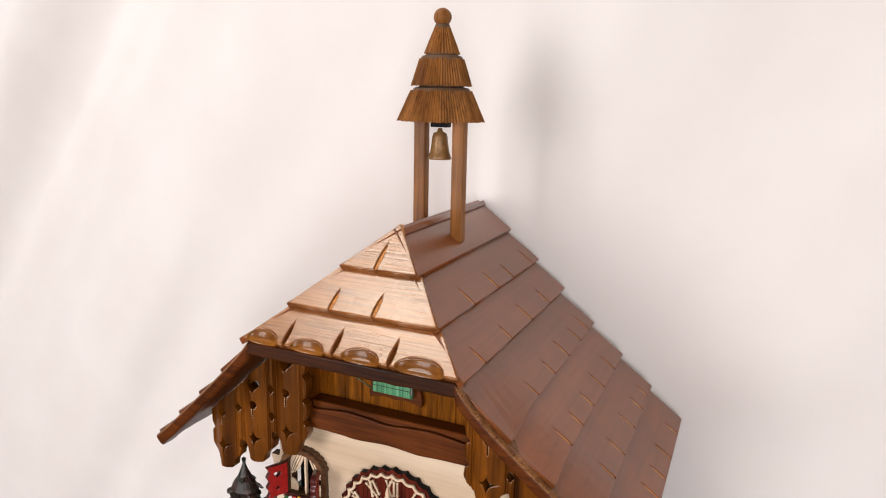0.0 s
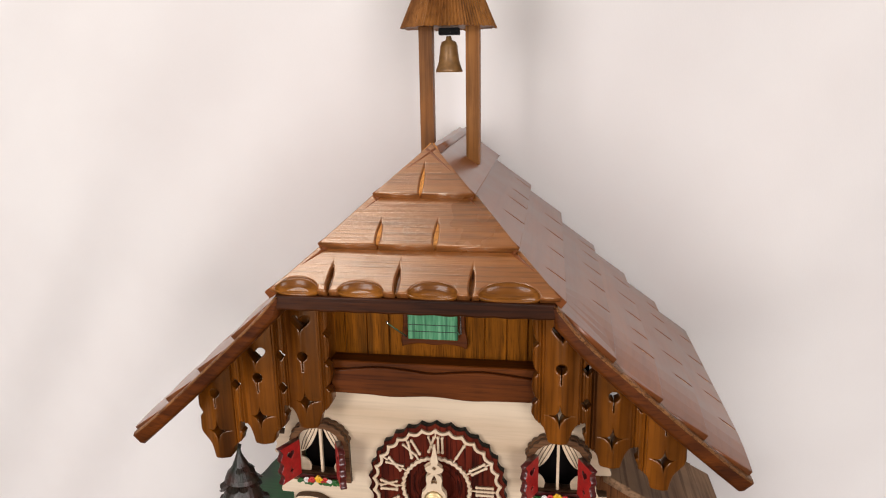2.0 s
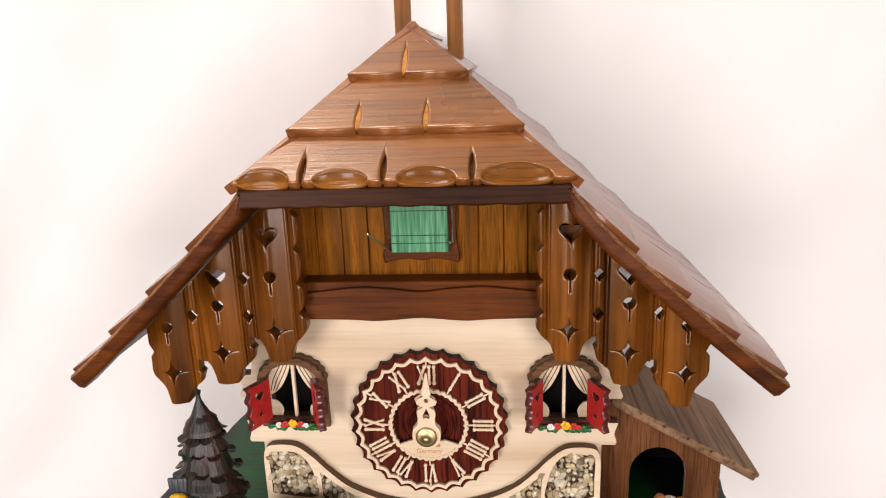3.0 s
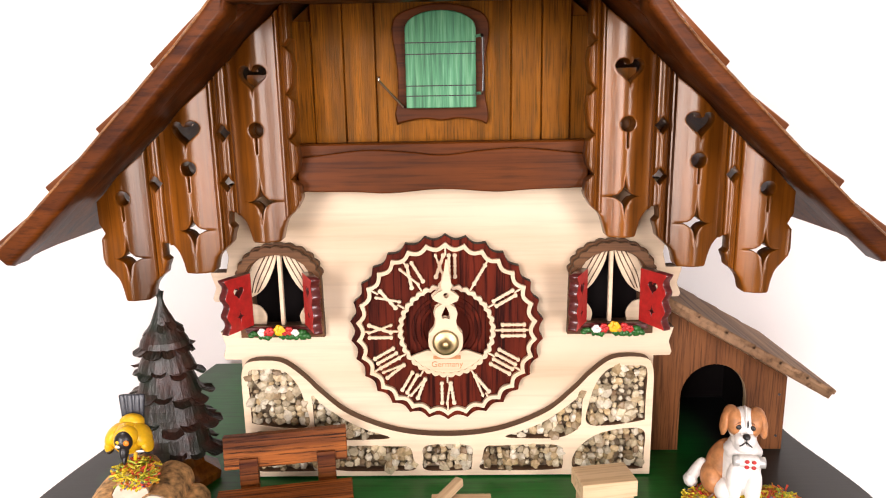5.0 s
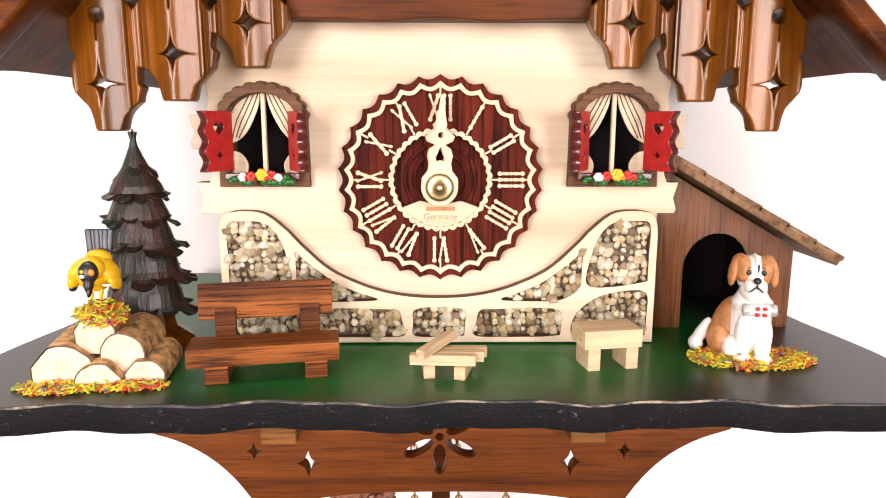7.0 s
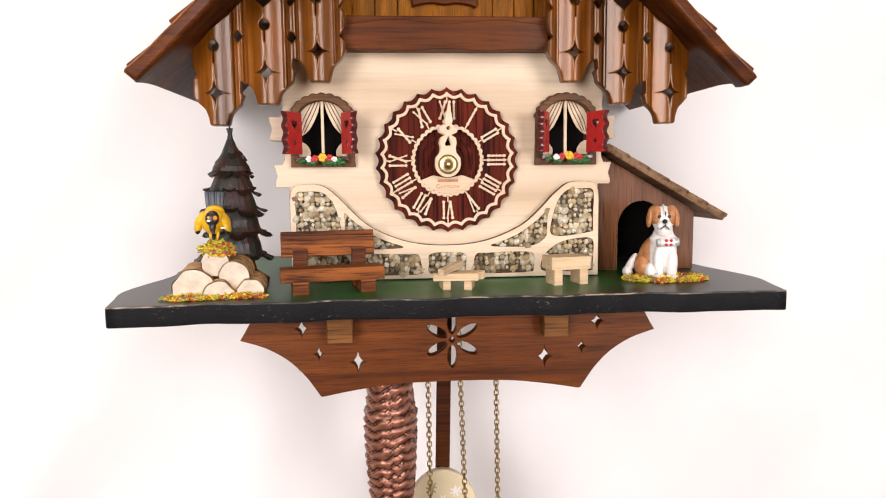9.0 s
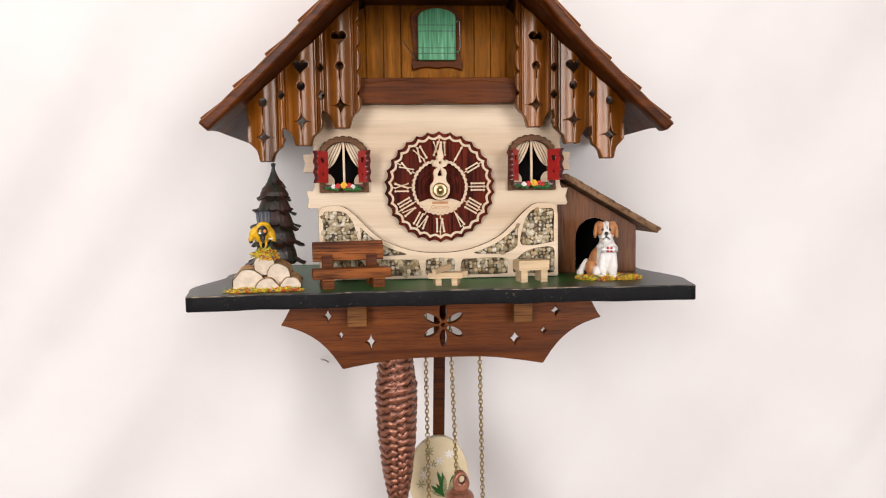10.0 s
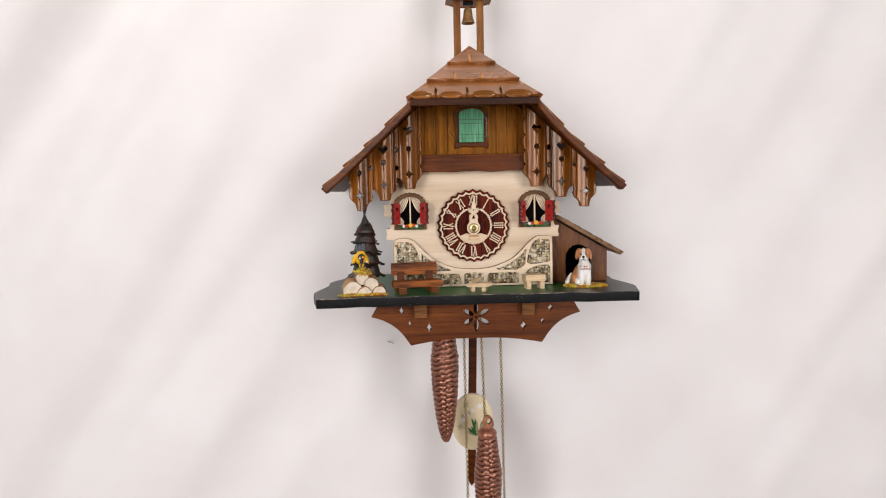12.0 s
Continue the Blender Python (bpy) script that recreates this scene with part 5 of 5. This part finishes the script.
    for dx in (-0.0012, 0.0010):
        for dz in (-0.0010, 0.0010):
            put((0.0008, 0.0004, 0.0007), (0.0022 + dx, -0.0102, 0.0188 + dz), None, 8, R)
    bmesh.ops.rotate(bm, cent=(x, y, z), matrix=Matrix.Rotation(math.radians(-14), 3, "Z"), verts=bm.verts)
    ob = part("dog_figurine", bm, [WHITE, TAN, BLACK, RED, plain("silver_grey", (0.50, 0.50, 0.48), 0.3, 0.3), plain("brown_brow_paint", (0.20, 0.07, 0.02), 0.5)], smooth=True)
    tagged(ob, "small white and tan painted dog figurine, sitting, with a keg", "figurine")


dog()


def bird():
    x, y, z = -0.1064, -0.0335, 1.4724
    bm = bmesh.new()
    rot = lambda a, ax: Matrix.Rotation(math.radians(a), 4, ax)
    put = lambda size, at, turn, seg, m: ball(size, (x + at[0], y + at[1], z + at[2]), turn, seg, m, bm)
    put((0.0052, 0.0060, 0.0056), (0.0004, 0.0006, 0.0000), rot(-20, "X"), 24, 0)
    put((0.0040, 0.0036, 0.0036), (0.0014, -0.0034, 0.0022), None, 20, 0)
    put((0.0042, 0.0030, 0.0030), (0.0006, 0.0030, 0.0042), None, 18, 0)
    for s in (-1, 1):
        # wing held away from the body, with a dark tip
        put((0.0026, 0.0042, 0.0044), (0.0002 + s * 0.0044, 0.0004, 0.0010), rot(-s * 34, "Y"), 18, 0)
        put((0.0017, 0.0032, 0.0034), (0.0002 + s * 0.0060, 0.0002, -0.0018), rot(-s * 20, "Y"), 14, 0)
        put((0.0011, 0.0018, 0.0013), (0.0002 + s * 0.0064, -0.0004, -0.0042), rot(-s * 18, "Y"), 10, 1)
        put((0.0007, 0.0008, 0.0020), (0.0010 + s * 0.0016, -0.0012, -0.0058), rot(s * 10, "Y"), 8, 0)
    put((0.0016, 0.0004, 0.0004), (0.0058, -0.0042, -0.0026), None, 8, 4)
    # black mask that runs down into the beak
    put((0.0030, 0.0020, 0.0034), (0.0016, -0.0058, 0.0018), rot(-10, "X"), 20, 1)
    put((0.0015, 0.0016, 0.0030), (0.0018, -0.0066, -0.0014), rot(-16, "X"), 14, 1)
    put((0.0008, 0.0010, 0.0022), (0.0022, -0.0074, -0.0034), rot(-24, "X"), 10, 1)
    put((0.0010, 0.0005, 0.0010), (0.0033, -0.0076, 0.0020), None, 10, 3)
    put((0.0010, 0.0005, 0.0006), (0.0005, -0.0075, 0.0008), None, 10, 4)
    put((0.0007, 0.0004, 0.0006), (0.0005, -0.0075, 0.0022), None, 8, 0)
    # upright fan of tail feathers
    for i in range(6):
        f = (i - 2.5) / 2.5
        feather = box((0.0019, 0.0012, 0.0090), (x + 0.0002 + f * 0.0030, y + 0.0052 + 0.0003 * (i % 2), z + 0.0086), 0.0004, rot(f * 5, "Y") @ rot(-6, "X"), None, 2)
        for fc in feather.faces:
            fc.material_index = 2
        join(bm, feather)
    ob = part("bird_figurine", bm, [YELLOW, BLACK, SLATE, ORANGE, WHITE], smooth=True)
    tagged(ob, "small yellow and black painted bird figurine with an upright tail", "figurine")


bird()


def fir_tree():
    tx, ty = -0.1035, -0.0045
    tree = thing("fir_tree", (tx, ty, GROUND), "dark brown and green carved wooden fir tree", "tree ornament")
    rng = random.Random(17)
    # lower edge, upper edge, outer and inner radius of each carved tier
    levels = [(1.4927, 1.5160, 0.0114, 0.0003), (1.4838, 1.4990, 0.0132, 0.0060), (1.4742, 1.4905, 0.0150, 0.0074), (1.4640, 1.4810, 0.0166, 0.0086), (1.4515, 1.4710, 0.0178, 0.0094)]
    for k, (z0, z1, r, rt) in enumerate(levels):
        height = z1 - z0
        core = lathe([(r * 0.30, z0 + 0.0028), (r * 0.80, z0 + 0.0020), (r * 0.74, z0 + 0.0042), (rt + (r - rt) * 0.36, z0 + height * 0.45), (rt + (r - rt) * 0.10, z0 + height * 0.75), (rt * 0.7, z1)], 22, (tx, ty, 0))
        for v in core.verts:
            v.co.y = ty + (v.co.y - ty) * 0.80
        count = 9 + k
        for row, (zb, zt, rb, rr) in enumerate(((z0 + height * 0.30, z1 - 0.001, 0.60, 0.75), (z0, z0 + height * 0.58, 1.0, 1.0))):
            for i in range(count):
                mid = 2 * math.pi * (i + 0.5 * row + rng.uniform(-0.12, 0.12)) / count
                half = math.pi / count * rng.uniform(0.95, 1.25)
                out, drop = rb * rng.uniform(0.86, 1.10), rng.uniform(-0.0017, 0.0017)
                grid = []
                for side in (0, 1):
                    for j in range(6):
                        f = j / 5
                        line = []
                        for c in range(7):
                            g = c / 3.0 - 1.0
                            taper = 0.72 + 0.30 * math.sin(math.pi * min(1.0, f * 0.8 + 0.15))
                            ang = mid + half * g * taper
                            q = rt * 0.9 + (r * out - rt * 0.9) * f ** 1.7 - 0.0006 * g * g
                            q += 0.00022 * (1 if j % 2 else -1) * (f > 0.1) - (0.0013 if side else 0.0)
                            zz = zt + (zb + drop - zt) * f + (0.0010 * g * g + rng.uniform(-0.0002, 0.0002)) * f + (0.0007 if f == 1.0 and side == 0 else 0.0)
                            line.append(core.verts.new((tx + q * math.cos(ang), ty + 0.80 * q * math.sin(ang), zz)))
                        grid.append(line)
                for side in (0, 1):
                    for j in range(5):
                        for c in range(6):
                            a, b = grid[side * 6 + j], grid[side * 6 + j + 1]
                            core.faces.new((a[c], a[c + 1], b[c + 1], b[c]))
                for c in range(6):
                    core.faces.new((grid[5][c], grid[5][c + 1], grid[11][c + 1], grid[11][c]))
                for j in range(5):
                    for c in (0, 6):
                        core.faces.new((grid[j][c], grid[j + 1][c], grid[7 + j][c], grid[6 + j][c]))
        part("branch_tier", core, FIR, tree, "carved tier of jagged overlapping branches")
    foot = lathe([(0.0125, 0.0), (0.0125, 0.0030), (0.0100, 0.0048), (0.0070, 0.0070), (0.0058, 0.0140)], 8, (tx + 0.003, ty + 0.001, GROUND), lambda a, k: 1 + 0.06 * math.sin(3 * a + k))
    part("trunk_foot", foot, WALNUT, tree, "octagonal brown foot")


fir_tree()


def log(cx, cz, r, front, length, yaw, cut, seed, label):
    rng = random.Random(seed)
    ob = thing("log", (cx, front + length / 2, cz), label, "log", "logs in the pile")
    seg = 22
    lump = [1 + rng.uniform(-0.05, 0.05) for _ in range(seg)]
    d = Vector((math.sin(math.radians(yaw)), math.cos(math.radians(yaw)), 0.03))
    side = Vector((d.y, -d.x, 0)).normalized()

    def ring(t, k, rr=1.0):
        out = []
        for i in range(seg):
            a = 2 * math.pi * i / seg
            q = r * lump[i] * rr * (1 + (rng.uniform(-0.03, 0.03) if 0 < k < 5 else 0))
            p = Vector((cx, front, cz)) + d * (length * t) + side * q * math.cos(a) + Vector((0, 0, q * math.sin(a)))
            p.z = max(p.z, GROUND + 0.0002) if cut else p.z
            out.append(p)
        return out

    bm = bmesh.new()
    rings = [[bm.verts.new(p) for p in ring(k / 5, k)] for k in range(6)]
    for a, b in zip(rings, rings[1:]):
        for i in range(seg):
            j = (i + 1) % seg
            bm.faces.new((a[i], a[j], b[j], b[i]))
    part("bark", bm, BARK, ob, "thin tan bark", True)
    for t, e in ((0.0, -0.0002), (1.0, 0.0002)):
        b = bmesh.new()
        pts = ring(t, 0, 0.945)
        inner = [p + d * e for p in pts]
        outer = [p + d * (0.001 if t == 0 else -0.001) for p in pts]
        vi, vo = [b.verts.new(p) for p in inner], [b.verts.new(p) for p in outer]
        b.faces.new(vi)
        for i in range(seg):
            j = (i + 1) % seg
            b.faces.new((vi[i], vi[j], vo[j], vo[i]))
        part("cut_end", b, BIRCH, ob, "pale cut end")


log(-0.1128, 1.4440, 0.0090, -0.0440, 0.021, -9, True, 1, "split pale log with tan bark at the bottom of the pile")
log(-0.1020, 1.4410, 0.0068, -0.0455, 0.021, -9, True, 2, "split pale log with tan bark in the pile")
log(-0.0890, 1.4420, 0.0060, -0.0425, 0.021, -6, True, 3, "split pale log with tan bark in the pile")
log(-0.0962, 1.4488, 0.0068, -0.0405, 0.021, -5, True, 4, "round pale log with tan bark resting on others")
log(-0.1043, 1.4545, 0.0060, -0.0400, 0.017, -9, False, 5, "round pale log with tan bark on top of the pile")


def furniture(name, place, yaw, pieces, label, category):
    """pieces: name, material, size, centre in the thing's own turn, turn in degrees."""
    ob = thing(name, place, label, category)
    turn = Matrix.Rotation(math.radians(yaw), 4, "Z")
    for pname, mat, size, centre, (ax, ay, az) in pieces:
        t = turn @ Euler((math.radians(ax), math.radians(ay), math.radians(az))).to_matrix().to_4x4()
        c = Vector(place) + turn @ Vector(centre)
        b = box(size, (0, 0, 0), 0.0004, None, None, 2)
        piece = adopt(new(pname, mesh_of(pname, b, mat)), ob)
        piece.matrix_basis = Matrix.Translation(c) @ t
    return ob


furniture("bench", (-0.0560, -0.0270, GROUND), 10.5, [
    ("seat", BENCH, (0.0455, 0.0135, 0.0058), (0.0, -0.0075, 0.0086), (0, 0, 0)),
    ("backrest", BENCH, (0.0430, 0.0036, 0.0118), (0.0, 0.0088, 0.0204), (-8, 0, 0)),
    ("leg", BENCH, (0.0070, 0.0190, 0.0057), (-0.0142, -0.0040, 0.0029), (0, 0, 0)),
    ("leg", BENCH, (0.0070, 0.0190, 0.0057), (0.0155, -0.0040, 0.0029), (0, 0, 0)),
    ("back_post", BENCH, (0.0065, 0.0036, 0.0185), (-0.0130, 0.0064, 0.0093), (-6, 0, 0)),
    ("back_post", BENCH, (0.0065, 0.0036, 0.0185), (0.0140, 0.0064, 0.0093), (-6, 0, 0)),
], "red-brown stained miniature bench with a plank back", "bench")
furniture("stool", (0.0545, -0.0255, GROUND), 9.0, [
    ("seat", PALE, (0.0195, 0.0125, 0.0060), (0.0, 0.0, 0.0102), (0, 0, 0)),
    ("leg", PALE, (0.0042, 0.0110, 0.0074), (-0.0062, -0.0004, 0.0036), (0, 0, 0)),
    ("leg", PALE, (0.0042, 0.0110, 0.0074), (0.0066, -0.0004, 0.0036), (0, 0, 0)),
], "pale raw wood miniature stool beside the stone wall", "stool")
furniture("stacked_planks", (0.0015, -0.0330, GROUND), -6.0, [
    ("sleeper", PALE, (0.0036, 0.0120, 0.0042), (-0.0052, -0.0002, 0.0021), (0, 0, 10)),
    ("sleeper", PALE, (0.0036, 0.0120, 0.0042), (0.0060, -0.0008, 0.0021), (0, 0, -8)),
    ("plank", PALE, (0.0205, 0.0030, 0.0034), (-0.0002, -0.0042, 0.0059), (0, 0, 2)),
    ("plank", PALE, (0.0205, 0.0030, 0.0034), (0.0022, -0.0004, 0.0059), (0, 0, 4)),
    ("plank", PALE, (0.0205, 0.0030, 0.0034), (0.0030, 0.0036, 0.0059), (0, 0, 6)),
    ("plank", PALE, (0.0190, 0.0030, 0.0030), (-0.0024, 0.0000, 0.0094), (0, -6, 62)),
], "pale raw wood planks stacked on two short sleepers", "planks")


# ---- pendulum, chains and weights ----
def cone_weight(x, y, ztop, length, r, seed, label):
    ob = thing("pine_cone_weight", (x, y, ztop), label, "clock weight", "cone weights")
    seg, n = 72, 150
    rows = 25.0

    def prof(f):
        return r * (0.62 + 0.38 * math.sin(math.pi * min(1.0, f / 0.55) * 0.5)) if f < 0.3 else r * (math.cos((f - 0.3) / 0.7 * math.pi * 0.5) ** 0.52 * 0.86 + 0.10)

    bm = bmesh.new()
    rings = []
    for j in range(n + 1):
        f = j / n
        ring = []
        for i in range(seg):
            a = 2 * math.pi * i / seg
            seam = abs(math.cos(a))
            ph = f * rows + 0.16 * math.sin(a * 6.0) + (0.5 if math.cos(a) > 0 else 0.0) + 0.45 * noise.noise(Vector((math.cos(a) * 3, math.sin(a) * 3, f * 14 + seed)))
            saw = (ph % 1.0)
            d = (1 - saw) ** 0.7 * (1.0 if saw > 0.10 else saw * 10.0)
            q = prof(f) * (0.89 + 0.15 * d - 0.05 * math.exp(-(seam * 9.0) ** 2)) + 0.0003 * noise.noise(Vector((a * 4, f * 60, seed)))
            ring.append(bm.verts.new((x + q * math.cos(a), y + q * math.sin(a), ztop - f * length)))
        rings.append(ring)
    for a, b in zip(rings, rings[1:]):
        for i in range(seg):
            j = (i + 1) % seg
            bm.faces.new((b[i], b[j], a[j], a[i]))
    bm.faces.new(rings[0])
    bm.faces.new(rings[-1][::-1])
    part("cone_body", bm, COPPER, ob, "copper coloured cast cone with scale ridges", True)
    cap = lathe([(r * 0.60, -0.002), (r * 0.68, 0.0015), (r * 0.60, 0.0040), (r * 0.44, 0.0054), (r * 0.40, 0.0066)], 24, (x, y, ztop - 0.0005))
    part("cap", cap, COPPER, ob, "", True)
    ring = [(0.0056 * math.sin(a) * (1.0 - 0.22 * math.cos(a)), 0.0118 + 0.0072 * math.cos(a)) for a in [2 * math.pi * i / 22 for i in range(22)]]
    loop = upright(outline_mesh([(x + 0.0010 + p, ztop + q) for p, q in ring], [circle(x + 0.0014, ztop + 0.0132, 0.0020, 14, 0.0028)], 0.0052, 0.0012, 2), y + 0.0026)
    part("eyelet", loop, COPPER, ob, "cast loop on the cone")


cone_weight(-0.0300, 0.0050, 1.4080, 0.1250, 0.0145, 2.0, "copper coloured pine cone weight hanging high under the bracket")
cone_weight(0.0115, 0.0080, 1.2890, 0.1220, 0.0145, 7.0, "copper coloured pine cone weight hanging low on a hook")


def chain(x, y, z0, z1, lean, label):
    ob = thing("chain", (x, y, z1), label, "chain", "brass chains")
    pts = []
    L, W = 0.0018, 0.0012
    for i in range(16):
        t = 2 * math.pi * i / 16
        pts.append((W * math.cos(t), 0, (L - W) * (1 if math.sin(t) > 0 else -1) + W * math.sin(t)))
    me = mesh_of("chain_link", tube(pts, 0.00040, 5, True), DULL_BRASS, True)
    z, k = z1, 0
    while z > z0:
        link = adopt(new("chain_link", me), ob)
        link.matrix_basis = Matrix.Translation((x + lean * (z1 - z), y, z)) @ Matrix.Rotation(math.radians(12 + 90 * (k % 2) + 6 * math.sin(k * 1.7)), 4, "Z")
        z -= 0.0027
        k += 1


chain(-0.0100, 0.010, 1.16, 1.430, 0.005, "thin aged brass link chain hanging beside the upper weight")
chain(0.0060, 0.010, 1.302, 1.430, 0.030, "thin aged brass link chain that holds the lower weight")
chain(0.0260, 0.010, 1.16, 1.430, 0.010, "thin aged brass link chain hanging free")
hook = tube([(0.0098, 0.010, 1.3120), (0.0112, 0.010, 1.3100), (0.0128, 0.010, 1.3060), (0.0120, 0.010, 1.3010), (0.0110, 0.009, 1.3000), (0.0096, 0.009, 1.3030)], 0.0005, 6)
tagged(part("weight_hook", hook, BRASS), "thin brass wire hook of the lower weight", "hook")


def pendulum():
    p = thing("pendulum", (0.0, 0.050, 1.43), "brown wooden pendulum with a cream oval disc", "pendulum")
    ax, bx = 0.0030, -0.0020
    rod = [(ax - 0.0042, 1.4290), (ax + 0.0042, 1.4290), (bx + 0.0042, 1.2230), (bx, 1.2165), (bx - 0.0042, 1.2230)]
    part("rod", upright(outline_mesh(rod[::-1], [], 0.0026, 0.0004), 0.0520), WALNUT_X, p, "thin brown wooden rod")
    cx, cz = -0.0005, 1.2890
    disc = part("disc", upright(outline_mesh(circle(cx, cz, 0.0222, 48, 0.0305), [], 0.0050, 0.0010, 2), 0.0490), OVAL, p, "cream oval disc with painted edelweiss and leaves")
    rng = random.Random(4)
    for k in range(13):
        a = math.radians(-72 + 12 * k)
        ln = 0.0100 + 0.006 * rng.random()
        base_x = cx + 0.006 + rng.uniform(-0.002, 0.002)
        leaf = [(base_x + math.sin(a) * ln * t + math.cos(a) * 0.0016 * math.sin(math.pi * t) * s, cz - 0.0150 + math.cos(a) * ln * t * 1.5 - math.sin(a) * 0.0016 * math.sin(math.pi * t) * s)
                for s, ts in ((1, (0, 0.25, 0.5, 0.75, 1.0)), (-1, (0.75, 0.5, 0.25))) for t in ts]
        part("painted_leaf", upright(outline_mesh(leaf, [], 0.0002), 0.04395 - 0.00002 * k), LEAF if k % 3 else MOSS, disc)
    for i in range(10):
        fx, fz, fr = cx + rng.uniform(-0.014, 0.010), cz + rng.uniform(-0.006, 0.021), rng.uniform(0.0026, 0.0044)
        pet = []
        for j in range(30):
            t = 2 * math.pi * j / 30
            q = fr * (0.58 + 0.42 * math.cos(6 * t + i))
            pet.append((fx + q * math.cos(t), fz + q * math.sin(t)))
        part("painted_flower", upright(outline_mesh(pet, [circle(fx, fz, 0.0004, 8)], 0.0002), 0.04395 - 0.00003 * i), MOSS if i % 2 else WHITE, disc)


pendulum()
